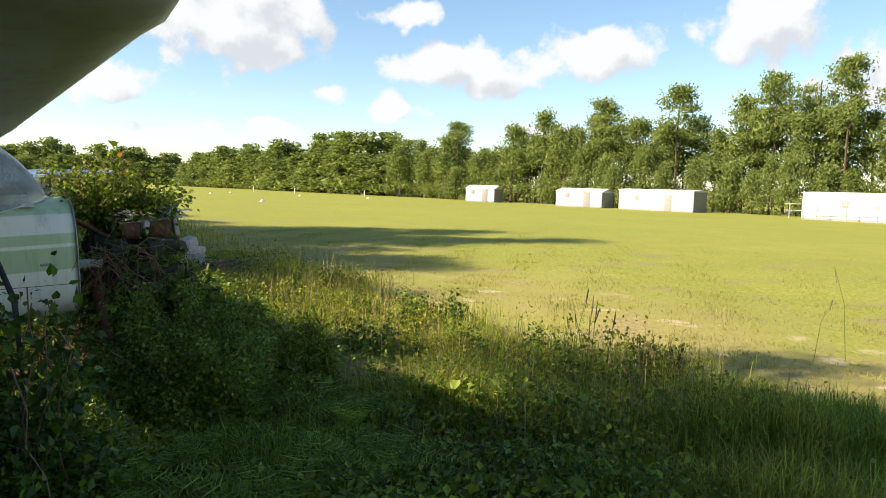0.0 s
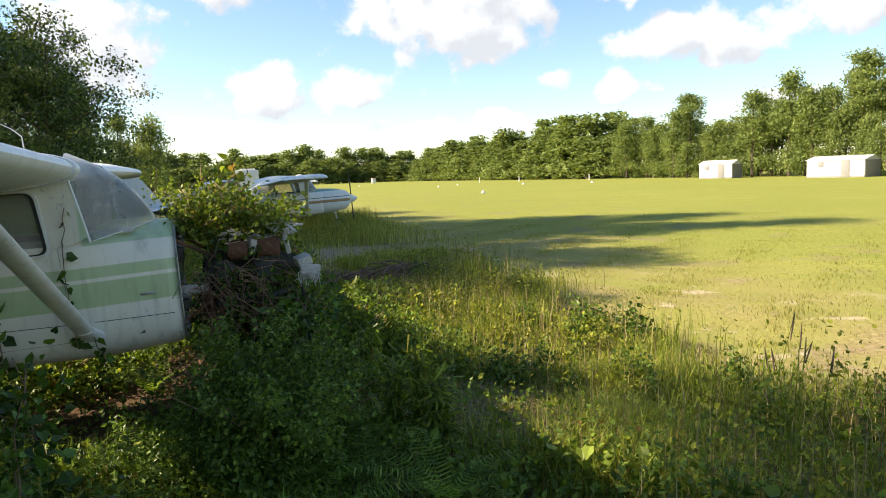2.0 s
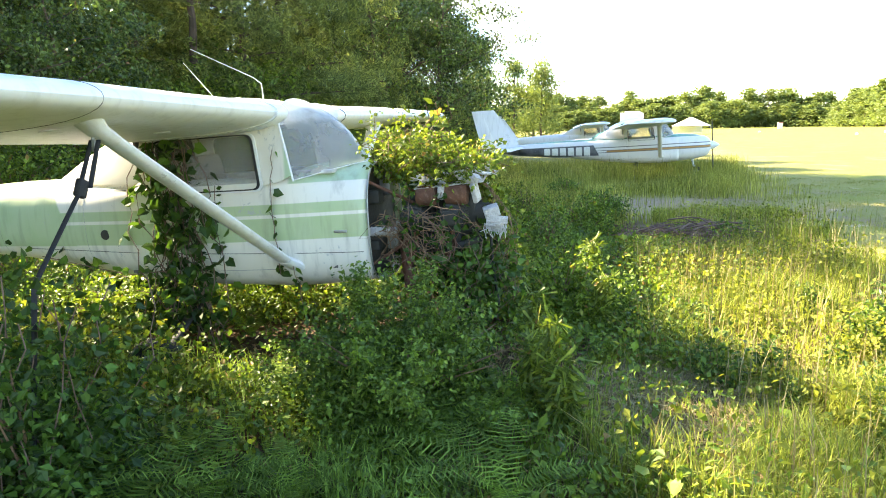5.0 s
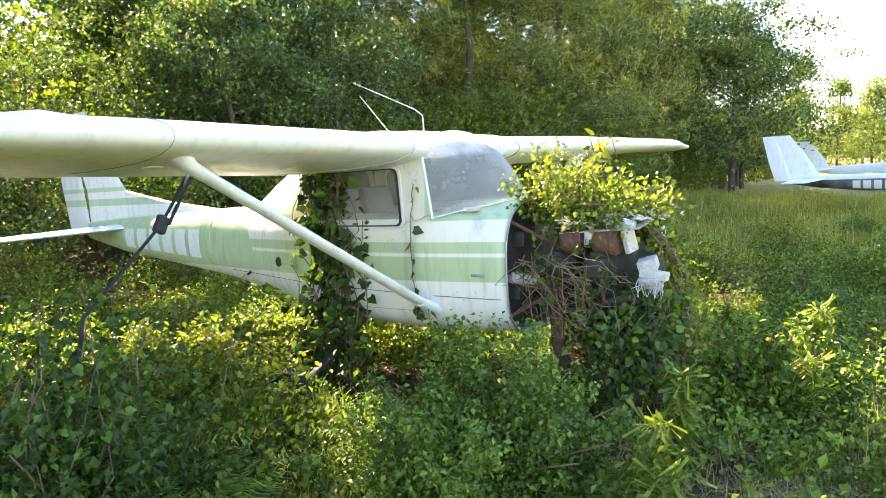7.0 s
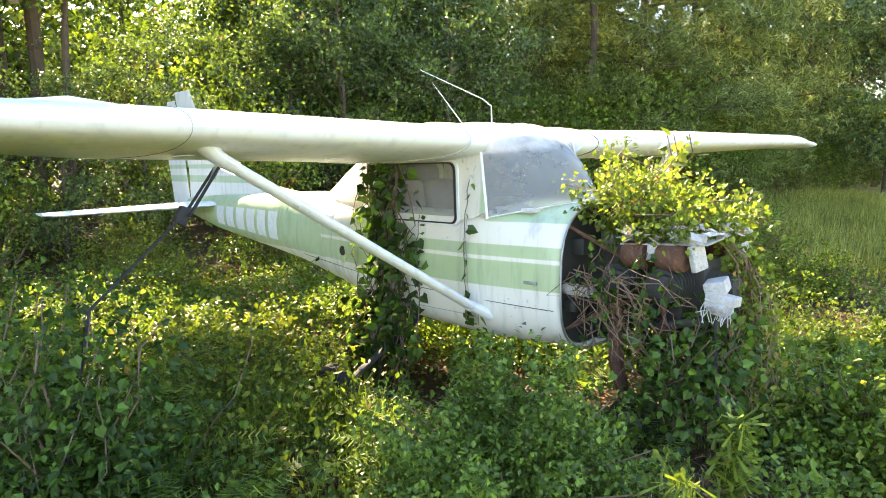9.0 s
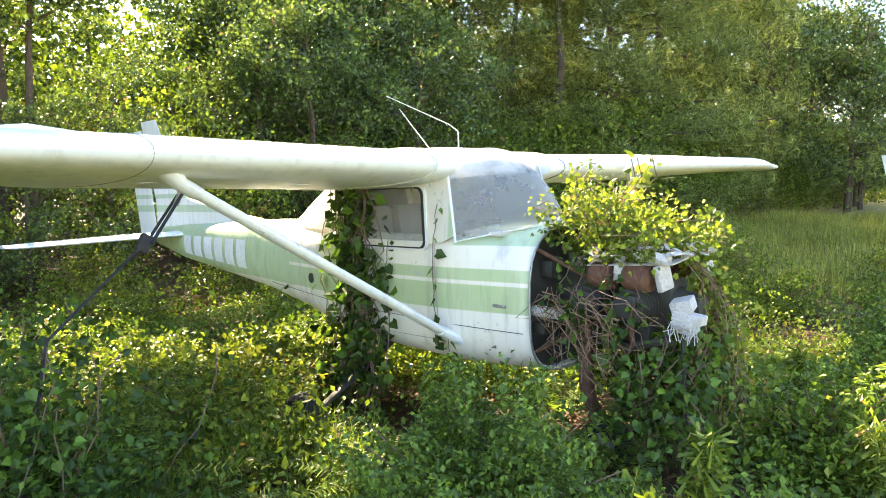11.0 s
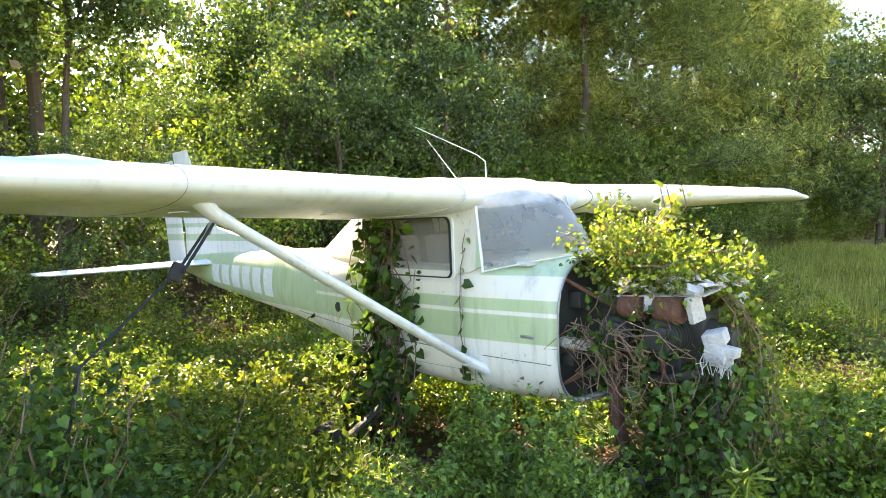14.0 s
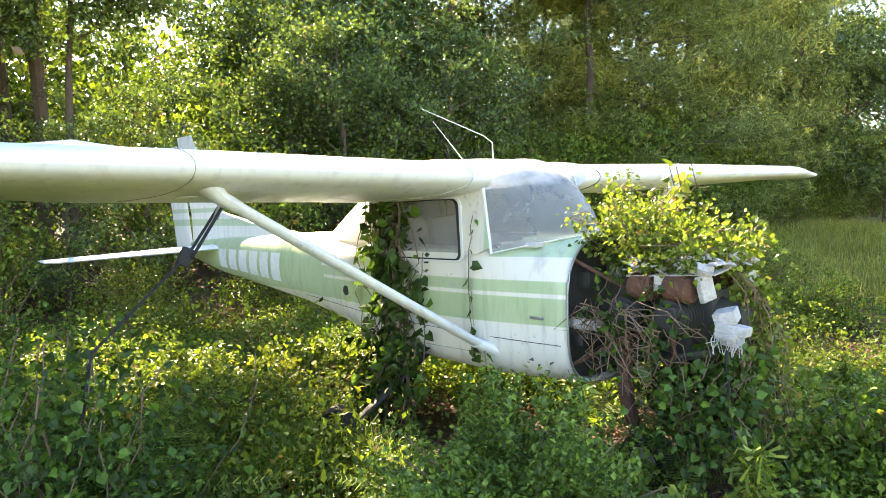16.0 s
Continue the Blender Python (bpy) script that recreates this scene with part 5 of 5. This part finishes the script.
    stuff("shade_grass", v, f, FERN, "soft green grass in the shade")


def bush(label, at, wide, tall, leaves, size, seed, material=None, name="bush"):
    b = thing(name, label, "bush", pose(at[0], at[1], 0))
    r = np.random.default_rng(seed)
    wood = None
    for k in range(12):
        a, q = r.uniform(0, 2 * np.pi), r.uniform(0.3, 0.95)
        end = Vector((math.cos(a) * wide * q, math.sin(a) * wide * q, tall * (1.02 - 0.5 * q * q)))
        stem = limb([Vector((0, 0, -0.03)), Vector((end.x * 0.45, end.y * 0.45, end.z * 0.6)), end], 0.012, 0.003, 5)
        if name == "edge_weed":
            stem.free()
        elif name == "weed_clump":
            part("stem", stem, DRY, b)
        else:
            wood = stem if wood is None else merge(wood, stem)
    if wood is not None:
        part("woody_base", wood, TWIG, b)
    elif name == "edge_weed":
        part("stem", limb([(0, 0, -0.03), (0.02, 0.01, tall * 0.5), (0.0, 0.03, tall * 0.95)], 0.006, 0.002, 5), DRY, b)
    leaves, size = int(leaves * 1.4), size * 0.82
    d = r.normal(size=(leaves, 3)); d[:, 2] = np.abs(d[:, 2])
    d /= np.linalg.norm(d, axis=1)[:, None]
    lump = 0.86 + 0.2 * np.sin(d[:, 0] * 7 + seed) * np.cos(d[:, 1] * 6) + 0.1 * np.sin(d[:, 2] * 11 + d[:, 0] * 9)
    q = r.random(leaves) ** 0.33 * lump
    pts = d * q[:, None] * np.array([wide, wide, tall])
    shoots = r.integers(0, 40, leaves // 5)
    way = r.normal(size=(40, 3)); way[:, 2] = np.abs(way[:, 2]) + 0.3
    way /= np.linalg.norm(way, axis=1)[:, None]
    pts[:len(shoots)] = way[shoots] * r.uniform(0.75, 1.22, len(shoots))[:, None] * np.array([wide, wide, tall]) + r.normal(size=(len(shoots), 3)) * 0.03
    v, f = leaf_cloud(pts, size, 0.45, "leaf", 0.5, seed)
    part("foliage", mesh_np("foliage", v, f, material or LEAF_NEAR), None, b)
    return b


def fern(seed, fronds=9, length=0.55):
    """A rosette of arching fronds with fine paired leaflets."""
    r = random.Random(seed)
    t = thing("fern", "light green fern with arching fronds", "fern")
    steps = 26
    for k in range(fronds):
        verts, faces = [], []
        a = 2 * math.pi * k / fronds + r.uniform(-0.3, 0.3)
        way, side = Vector((math.cos(a), math.sin(a), 0)), Vector((-math.sin(a), math.cos(a), 0))
        long = length * r.uniform(0.75, 1.2)
        droop = r.uniform(0.6, 0.85)
        pts = [way * long * (0.25 * q + 0.75 * q * q) + Vector((0, 0, long * (1.35 * q - droop * q * q))) for q in [i / (steps - 1) for i in range(steps)]]
        for i in range(3, steps):
            p = pts[i]
            d = (pts[i] - pts[i - 1]).normalized()
            w = long * 0.24 * math.sin(math.pi * min(1, 0.1 + 0.9 * (1 - i / (steps + 0.5)))) * r.uniform(0.8, 1.1)
            for s in (1, -1):
                tip = p + side * s * w + d * w * 0.3 + Vector((0, 0, -0.2 * w * r.random()))
                n = len(verts)
                verts += [p - d * 0.004, p + d * 0.004, tip.lerp(p, 0.4) + d * 0.004, tip, tip.lerp(p, 0.4) - d * 0.004]
                faces += [(n, n + 1, n + 2), (n, n + 2, n + 4), (n + 4, n + 2, n + 3)]
        part("frond", mesh_np("frond", np.array([tuple(v) for v in verts]), faces, FERN), None, t)
    return t


def vine_strand(path, seed, leaves=26, size=0.07, thick=0.004, spread=0.03):
    """A thin stem with leaves along it."""
    r = np.random.default_rng(seed)
    p = np.array([tuple(q) for q in path], float)
    t = np.sort(r.random(leaves)) * (len(p) - 1)
    i = np.minimum(t.astype(int), len(p) - 2)
    pts = p[i] + (p[i + 1] - p[i]) * (t - i)[:, None] + r.normal(size=(leaves, 3)) * spread
    return tube([Vector(q) for q in p], thick, 5), leaf_cloud(pts, size, 0.4, "heart", 0.1, seed)


def vines(name, label, strands, material, place):
    v = thing(name, label, "vine", place)
    vs, fs, n = [], [], 0
    for bm, (a, b) in strands:
        part("vine_stem", bm, BRUSH if material is LEAF_IVY else TWIG, v)
        vs.append(a)
        fs.append(b + n)
        n += len(a)
    tagged(part("foliage", mesh_np("foliage", np.concatenate(vs), np.concatenate(fs), material), None, v), kind="stuff")
    return v


def engine_vines():
    r = random.Random(17)
    strands = []
    for k in range(105):
        x, y = r.uniform(0.06, 0.7), r.uniform(-0.26, 0.4)
        top = 1.74 - 0.5 * max(0.0, x - 0.2) / 0.45 - 0.4 * (y - 0.02) ** 2 - r.random() ** 2 * 0.2
        top = max(top, 1.4)
        p = [Vector((x, y, 1.32 if y > -0.2 else 1.38))]
        for i in range(4):
            p.append(p[-1] + Vector((r.gauss(0.0, 0.08), r.gauss(0, 0.08), (top - p[0].z) / 4 + r.gauss(0, 0.03))))
        strands.append(vine_strand(p, 100 + k, 84, 0.026, 0.003, 0.038))
    for k in range(64):
        a = r.uniform(-0.2, 2.6)
        x, y = 0.52 + 0.34 * math.cos(a), 0.04 + 0.42 * math.sin(a)
        p = [Vector((x * 0.9, y * 0.8, 1.25)), Vector((x, y, 1.15))]
        for i in range(5):
            p.append(p[-1] + Vector((r.gauss(0.01, 0.05), r.gauss(0.01, 0.05), -r.uniform(0.08, 0.24))))
        strands.append(vine_strand(p, 200 + k, 44, 0.03, 0.003, 0.045))
    for k in range(3):
        x, y = r.uniform(0.1, 0.35), r.uniform(-0.3, 0.3)
        p = [Vector((x, y, 1.45)), Vector((x + 0.1, y, 1.62)), Vector((x + 0.22, y - 0.03, 1.74)), Vector((x + 0.2, y - 0.05, 1.86))]
        strands.append(vine_strand(p, 300 + k, 9, 0.06))
    vines("engine_vines", "sunlit heart-leaved vines smothering the bare engine", strands, LEAF_VINE, ATTITUDE)
    twigs = thing("dead_vine_tangle", "tangle of dry brown vine twigs hanging by the engine", "vine", ATTITUDE)
    for k in range(48):
        p = [Vector((r.uniform(0.08, 0.5), r.uniform(-0.5, -0.25), r.uniform(0.9, 1.12)))]
        for i in range(5):
            p.append(p[-1] + Vector((r.gauss(0.03, 0.075), r.gauss(-0.015, 0.05), r.gauss(-0.05, 0.065))))
        part("twig", limb(p, 0.0038, 0.0015, 4), TWIG, twigs)
    low = []
    for k in range(8):
        p = [Vector((r.uniform(0.12, 0.75), r.uniform(-0.44, -0.34), r.uniform(1.05, 1.3)))]
        for i in range(5):
            p.append(p[-1] + Vector((r.gauss(0, 0.03), r.gauss(-0.004, 0.02), -r.uniform(0.04, 0.13))))
        low.append(vine_strand(p, 560 + k, 20, 0.04, 0.003, 0.03))
    for k in range(84):
        x, y = r.uniform(0.08, 0.85), r.uniform(-0.4, 0.35)
        if y < 0.1 and x < 0.5:
            x += 0.45
        p = [Vector((x, y, r.uniform(0.2, 0.6)))]
        for i in range(4):
            p.append(p[-1] + Vector((r.gauss(0, 0.06), r.gauss(-0.01, 0.05), r.uniform(0.04, 0.14))))
        low.append(vine_strand(p, 640 + k, 26, 0.042, 0.003, 0.05))
    vines("under_engine_vines", "dark leafy vines climbing up below the engine", low, LEAF_IVY, ATTITUDE)
    climb = []
    for k in range(16):
        p = [Vector((-0.7 + r.gauss(0, 0.25), -2.95 + r.gauss(0, 0.25), 0.1))]
        for i in range(6):
            p.append(p[-1] + Vector((r.gauss(-0.01, 0.05), r.gauss(0.03, 0.05), r.uniform(0.1, 0.22))))
        climb.append(vine_strand(p, 600 + k, 70, 0.037, 0.003, 0.08))
    vines("strap_vines", "large heart-leaved vines climbing the tie-down strap", climb, LEAF_IVY, Matrix())


def body_vines():
    r = random.Random(23)
    strands = []
    for k in range(26):
        x = r.uniform(-1.75, -1.36)
        p = [Vector((x, -0.56, r.uniform(1.5, 1.8)))]
        while p[-1].z > 0.25 and len(p) < 14:
            out = -0.58 if p[-1].z > 0.75 else -0.6 - 0.25 * (0.75 - p[-1].z)
            p.append(Vector((p[-1].x + r.gauss(0.01, 0.05), out + r.gauss(-0.01, 0.02), p[-1].z - r.uniform(0.08, 0.16))))
        strands.append(vine_strand(p, 400 + k, 26, 0.07, 0.004, 0.03))
    for x0, z0, z1 in ((-0.62, 1.6, 0.7), (-1.1, 1.36, 0.85), (-0.55, 0.75, 0.45)):
        p = [Vector((x0, -0.56, z0))]
        while p[-1].z > z1:
            p.append(Vector((p[-1].x + r.gauss(0, 0.018), -0.565, p[-1].z - 0.07)))
        strands.append(vine_strand(p, 430 + int(-x0 * 10), 15, 0.055, 0.003, 0.012))
    p = [Vector((-1.5, -0.6, 0.75)), Vector((-1.9, -0.58, 0.72)), Vector((-2.4, -0.5, 0.8)), Vector((-2.8, -0.42, 0.86))]
    strands.append(vine_strand(p, 450, 22, 0.06))
    vines("door_vines", "dark ivy curtain hanging over the cabin door", strands, LEAF_IVY, ATTITUDE)


def brush_pile():
    r = random.Random(3)
    b = thing("brush_pile", "heap of dead dark brown branches in the grass", "brush", pose(2.9, 5.2, 0, 0, 0, -12))
    for k in range(260):
        a = r.uniform(0, math.pi)
        c = Vector((r.gauss(0, 0.5), r.gauss(0, 0.34), 0))
        c.z = r.uniform(0.02, 0.36) * math.exp(-(c.x / 0.85) ** 2 - (c.y / 0.6) ** 2)
        d = Vector((math.cos(a), math.sin(a) * 0.6, r.uniform(-0.12, 0.22))) * r.uniform(0.15, 0.5)
        thick = r.choice((0.006, 0.008, 0.012, 0.018))
        part("branch", limb([c - d, c + Vector((r.gauss(0, 0.06), r.gauss(0, 0.06), 0.05)), c + d], thick, 0.002, 4), BRUSH, b)


ground_cover()
meadow_grass()
bush("rounded dark green bush before the airplane's nose", (0.4, -1.38), 0.76, 0.76, 20000, 0.036, 61, LEAF_BUSH)
bush("leafy sunlit bush grown round the tie-down strap", (-0.72, -2.9), 0.5, 0.85, 3600, 0.055, 62, LEAF_IVY)
bush("shaded bush under the wing", (-2.3, -3.0), 0.8, 0.55, 5000, 0.06, 63)
bush("low weedy bush beside the nose wheel", (1.25, 0.75), 0.6, 0.6, 4200, 0.055, 64)
bush("small green bush in the shade", (1.2, 2.6), 0.45, 0.4, 2800, 0.055, 65)
# next two bushes are added to keep sunlight from reaching under the fuselage
bush("bush added behind the belly to block the sun", (-2.0, 0.6), 0.7, 0.55, 3000, 0.05, 68, LEAF_NEAR)
bush("bush added behind the belly to block the sun", (-1.1, 1.0), 0.65, 0.5, 2800, 0.05, 69, LEAF_NEAR)
bush("low yellow-green bush under the fuselage", (-2.9, -1.1), 0.9, 0.38, 5200, 0.06, 66, LEAF_VINE)
for k, (x, y, w, h, m) in enumerate(((0.9, 4.0, 0.6, 0.6, LEAF_BUSH), (1.35, 5.7, 0.55, 0.55, LEAF_NEAR), (0.3, 7.2, 0.7, 0.65, LEAF_VINE), (1.6, 7.9, 0.5, 0.5, LEAF_BUSH), (-0.8, 5.6, 0.7, 0.6, LEAF_NEAR), (-0.4, 9.6, 0.6, 0.55, LEAF_SUN), (-2.2, 7.6, 0.8, 0.7, LEAF_VINE), (0.7, 11.6, 0.5, 0.5, LEAF_NEAR), (-3.6, 10.4, 0.9, 0.8, LEAF_NEAR))):
    bush("loose leafy bush in the rank grass between airplanes", (x, y), w, h, 3000, 0.05, 760 + k, m)
bush("small dark bush beside the next airplane", (1.5, 9.3), 0.4, 0.35, 1500, 0.06, 67)
for k, (x, y, w, h, m) in enumerate(((-4.3, -1.7, 0.8, 0.5, LEAF_NEAR), (-5.2, -0.9, 0.7, 0.55, LEAF_VINE), (-3.9, -2.9, 0.9, 0.55, LEAF_NEAR), (-5.8, -2.6, 0.9, 0.7, LEAF_NEAR), (-2.1, -1.5, 0.6, 0.36, LEAF_VINE),
                                     (-6.6, -0.6, 0.8, 0.9, LEAF_VINE), (-6.5, 1.4, 0.8, 1.0, LEAF_NEAR), (-4.6, 1.2, 0.8, 0.6, LEAF_NEAR), (-6.4, -4.4, 0.9, 0.8, LEAF_VINE), (-3.0, 1.6, 0.8, 0.5, LEAF_VINE), (-5.0, -5.0, 0.9, 0.6, LEAF_NEAR), (-3.2, 4.2, 0.8, 0.5, LEAF_NEAR))):
    bush("low leafy bush among the weeds by the fuselage", (x, y), w, h, 3400, 0.045, 720 + k, m)
ferns = [fern(5, 9, 0.55), fern(6, 11, 0.5)]
for i, (x, y, s) in enumerate(((-0.7, -3.2, 0.95), (-0.33, -3.0, 0.85), (-0.1, -2.6, 0.75), (0.26, -2.5, 0.65), (-0.5, -2.2, 0.7), (0.3, -0.15, 0.7), (0.62, -0.2, 0.6), (-0.2, -1.5, 0.8),
                               (-0.9, -2.5, 1.0), (-1.5, -2.8, 1.1), (-1.9, -2.2, 0.9), (0.9, -3.2, 0.8), (0.2, -3.6, 0.9), (-0.35, 0.35, 0.7), (1.0, -1.4, 0.7), (0.75, -1.9, 0.7),
                               (-2.6, -3.3, 1.0), (-1.2, -0.1, 0.6), (1.2, -2.4, 0.8), (-2.1, -4.1, 1.0), (0.1, 1.6, 0.7))):
    m = pose(x, y, 0, 0, 0, i * 67) @ Matrix.Diagonal((s, s, s, 1))
    if i < 2:
        ferns[i].matrix_basis = m
        tagged(ferns[i], group="ferns in the shade")
    else:
        copy_thing(ferns[i % 2], Matrix()).matrix_basis = m
engine_vines()
body_vines()
brush_pile()


def stalk_clump():
    """Tall seeding grass that stands above the rest."""
    r = random.Random(31)
    for k in range(11):
        at = (3.12 + r.gauss(0, 0.16), -2.6 + r.gauss(0, 0.12)) if k < 9 else (6.35 + r.gauss(0, 0.12), -2.9 + r.gauss(0, 0.1))
        g = thing("tall_stalk", "tall dark seeding grass stalk at the meadow's edge", "grass stalk", pose(at[0], at[1], 0), "tall stalks")
        tall, lean, a = r.uniform(0.45, 0.95), r.uniform(0.02, 0.2), r.uniform(0, 6.28)
        top = Vector((math.cos(a) * lean, math.sin(a) * lean, tall))
        part("stem", tube([(0, 0, -0.02), (top.x * 0.3, top.y * 0.3, tall * 0.6), top], [0.004, 0.003, 0.002], 5), LEAF_NEAR, g)
        part("seed_head", tube([top * 0.82, top * 0.92, top], [0.003, 0.0048, 0.002], 6), BRUSH, g)
    for k in range(4):
        at = (4.0 + r.gauss(0, 0.25), -2.5 + r.gauss(0, 0.15))
        bush("low dark weed among tall stalks", at, 0.16, 0.36, 110, 0.06, 700 + k, None, "weed_clump")
    weeds = [bush("leafy dark green weed at the meadow's edge", (3.1, -1.2), 0.17, 0.34, 260, 0.05, 730, LEAF_BUSH, "edge_weed"),
             bush("loose yellow-green weed at the meadow's edge", (3.5, 0.4), 0.2, 0.3, 240, 0.045, 731, LEAF_SUN, "edge_weed")]
    for k in range(46):
        y = r.uniform(-2.4, 5.4)
        x = 3.55 + 0.25 * math.sin(y * 2.3) + 0.1 * max(0.0, y) + r.gauss(-0.35, 0.4)
        s = r.uniform(0.6, 1.3)
        copy_thing(weeds[0 if r.random() < 0.6 else 1], Matrix()).matrix_basis = pose(x, y, 0, 0, 0, r.uniform(0, 360)) @ Matrix.Diagonal((s, s, s, 1))
    sprigs = [(1.33, -1.5, 0.62), (1.22, -1.36, 0.5), (1.42, -1.62, 0.45), (1.18, -0.75, 0.6), (0.7, 2.0, 0.4), (1.6, 0.3, 0.5), (1.5, 1.4, 0.6), (0.35, 0.9, 0.3)]
    for k, (x, y, h) in enumerate(sprigs):
        w = thing("weed_sprig", "feathery yellow-green weed on a single stem", "weed", pose(x, y, 0), "weed sprigs")
        part("stem", tube([(0, 0, -0.02), (0.01, 0.01, h)], 0.004, 5), FERN, w)
        g = np.random.default_rng(800 + k)
        z = h * g.uniform(0.15, 1.05, 420)
        pts = np.stack([g.normal(0, 0.03, 420), g.normal(0, 0.03, 420), z], 1)
        v, f = leaf_cloud(pts, 0.085, 0.4, "needle", 0.2, 810 + k)
        part("foliage", mesh_np("foliage", v, f, LEAF_VINE), None, w)


stalk_clump()


# ---- sheds at the far side ----
def shed(place, wide, deep, tall, label, name="shed", gable=0.25, dark_end=True):
    s = thing(name, label, "shed", place)
    w, d = wide / 2, deep / 2
    section = [(-d, 0), (d, 0), (d, tall), (0, tall + gable), (-d, tall)]
    part("wall", loft([[(-w, y, z) for y, z in section], [(w, y, z) for y, z in section]]), SHED, s, "white metal walls", False)
    for q in (-1, 1):
        part("roof", box((wide + 0.3, math.hypot(d, gable) + 0.15, 0.06), (0, q * d / 2, tall + gable / 2 + 0.04), 0.0, pose(0, 0, 0, -q * math.degrees(math.atan2(gable, d)), 0, 0)), SHED, s, "", False)
    part("door", box((0.9, 0.05, 1.9), (wide * 0.18, -d - 0.02, 0.97), 0.01), SHED_DARK, s)
    part("window", box((0.6, 0.05, 0.6), (-wide * 0.25, -d - 0.02, 1.5), 0.01), SHED_DARK, s)
    # shade of the end away from the sun, put into a dark grey slab
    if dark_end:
        part("end_wall", box((0.06, deep * 0.98, tall * 0.97), (w + 0.04, 0, tall * 0.49)), SHED_DARK, s, "brownish end wall darkened for its shaded side", False)
    part("skirt", box((wide + 0.04, deep + 0.04, 0.18), (0, 0, 0.09)), SHED_DARK, s)
    return s


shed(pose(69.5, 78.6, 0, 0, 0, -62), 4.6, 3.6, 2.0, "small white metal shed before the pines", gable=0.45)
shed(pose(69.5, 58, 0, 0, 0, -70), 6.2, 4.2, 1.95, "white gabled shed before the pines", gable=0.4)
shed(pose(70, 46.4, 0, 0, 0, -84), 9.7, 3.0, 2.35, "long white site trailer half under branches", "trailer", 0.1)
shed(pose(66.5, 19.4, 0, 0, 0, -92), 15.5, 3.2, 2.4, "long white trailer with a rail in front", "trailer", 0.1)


def rail_fence():
    f = thing("rail_fence", "thin metal rail fence in front of the trailer", "fence")
    for k in range(7):
        part("post", tube([(63.5, 12.5 + 2.5 * k, 0), (63.5, 12.5 + 2.5 * k, 1.5)], 0.05, 6), ALLOY, f)
    for z in (0.8, 1.4):
        part("rail", tube([(63.5, 12, z), (63.5, 28, z)], 0.035, 6), ALLOY, f)


def marquee():
    m = thing("marquee", "white canvas marquee at the far end of the field", "tent", pose(14.9, 115, 0, 0, 0, 12) @ Matrix.Scale(0.62, 4))
    part("roof", loft([[(-4, -3, 2.3), (4, -3, 2.3), (4, 3, 2.3), (-4, 3, 2.3)], [(-0.3, -0.2, 4.4), (0.3, -0.2, 4.4), (0.3, 0.2, 4.4), (-0.3, 0.2, 4.4)]]), CANVAS, m, "peaked white canvas roof", False)
    for x in (-3.9, 3.9):
        for y in (-2.9, 2.9):
            part("pole", tube([(x, y, 0), (x, y, 2.3)], 0.06, 6), ALLOY, m)
    part("side_sheet", box((7.6, 0.05, 1.6), (0, 2.85, 1.4)), CANVAS, m)


def digger():
    d = thing("yellow_tractor", "small yellow tractor parked by the marquee", "tractor", pose(9, 112, 0, 0, 0, 20) @ Matrix.Scale(0.75, 4))
    part("body", merge(box((2.6, 1.3, 0.8), (0, 0, 1.0), 0.1), box((1.1, 1.2, 1.2), (-0.5, 0, 1.9), 0.1)), YELLOW, d)
    for x, rad in ((-0.8, 0.65), (0.95, 0.45)):
        for y in (-0.7, 0.7):
            part("wheel", lathe([(-0.15, rad * 0.5), (-0.15, rad), (0.15, rad), (0.15, rad * 0.5)], 18, "y"), RUBBER, d, place=pose(x, y, rad))


def markers():
    for x, y in ((24, 55), (33, 96), (41, 110), (45, 92), (52, 84), (30, 140)):
        m = thing("runway_marker", "low white runway marker in the turf", "marker", pose(x, y, 0) @ Matrix.Scale(0.6, 4), "runway markers")
        part("cone", lathe([(0, 0.35), (0.05, 0.34), (0.3, 0.2), (0.36, 0.05)], 14, "z"), CANVAS, m)
    for x, y in ((52, 128), (57, 120), (63, 104)):
        p = thing("field_post", "short white post at the runway edge", "post", pose(x, y, 0), "field posts")
        part("shaft", tube([(0, 0, 0), (0, 0, 1.1)], 0.09, 8), CANVAS, p)
        part("cap", lathe([(1.1, 0.11), (1.18, 0.02)], 8, "z"), RED, p)
    b = thing("portable_booth", "small white and red booth at the field's far end", "booth", pose(50, 215, 0) @ Matrix.Scale(0.62, 4))
    part("cabin", box((1.8, 1.8, 2.6), (0, 0, 1.3), 0.05), CANVAS, b)
    part("roof", box((2.0, 2.0, 0.25), (0, 0, 2.72), 0.05), RED, b)


def box_van():
    v = thing("box_truck", "white box truck with a light bar beyond the airplanes", "truck", pose(4.6, 78, 0, 0, 0, 84) @ Matrix.Scale(1.1, 4))
    part("cargo_box", box((3.2, 2.1, 2.0), (-0.6, 0, 1.75), 0.04), SHED, v)
    part("cab", merge(box((1.5, 1.9, 1.0), (1.8, 0, 1.0), 0.12), box((0.9, 1.8, 0.7), (1.5, 0, 1.8), 0.12)), SHED, v)
    part("light_bar", merge(box((0.3, 1.5, 0.16), (-0.2, 0, 2.84), 0.03)), MARK, v)
    for x in (-1.4, 1.8):
        for y in (-0.9, 0.9):
            part("wheel", lathe([(-0.12, 0.2), (-0.12, 0.4), (0.12, 0.4), (0.12, 0.2)], 16, "y"), RUBBER, v, place=pose(x, y, 0.4))


rail_fence()
marquee()
digger()
markers()
box_van()
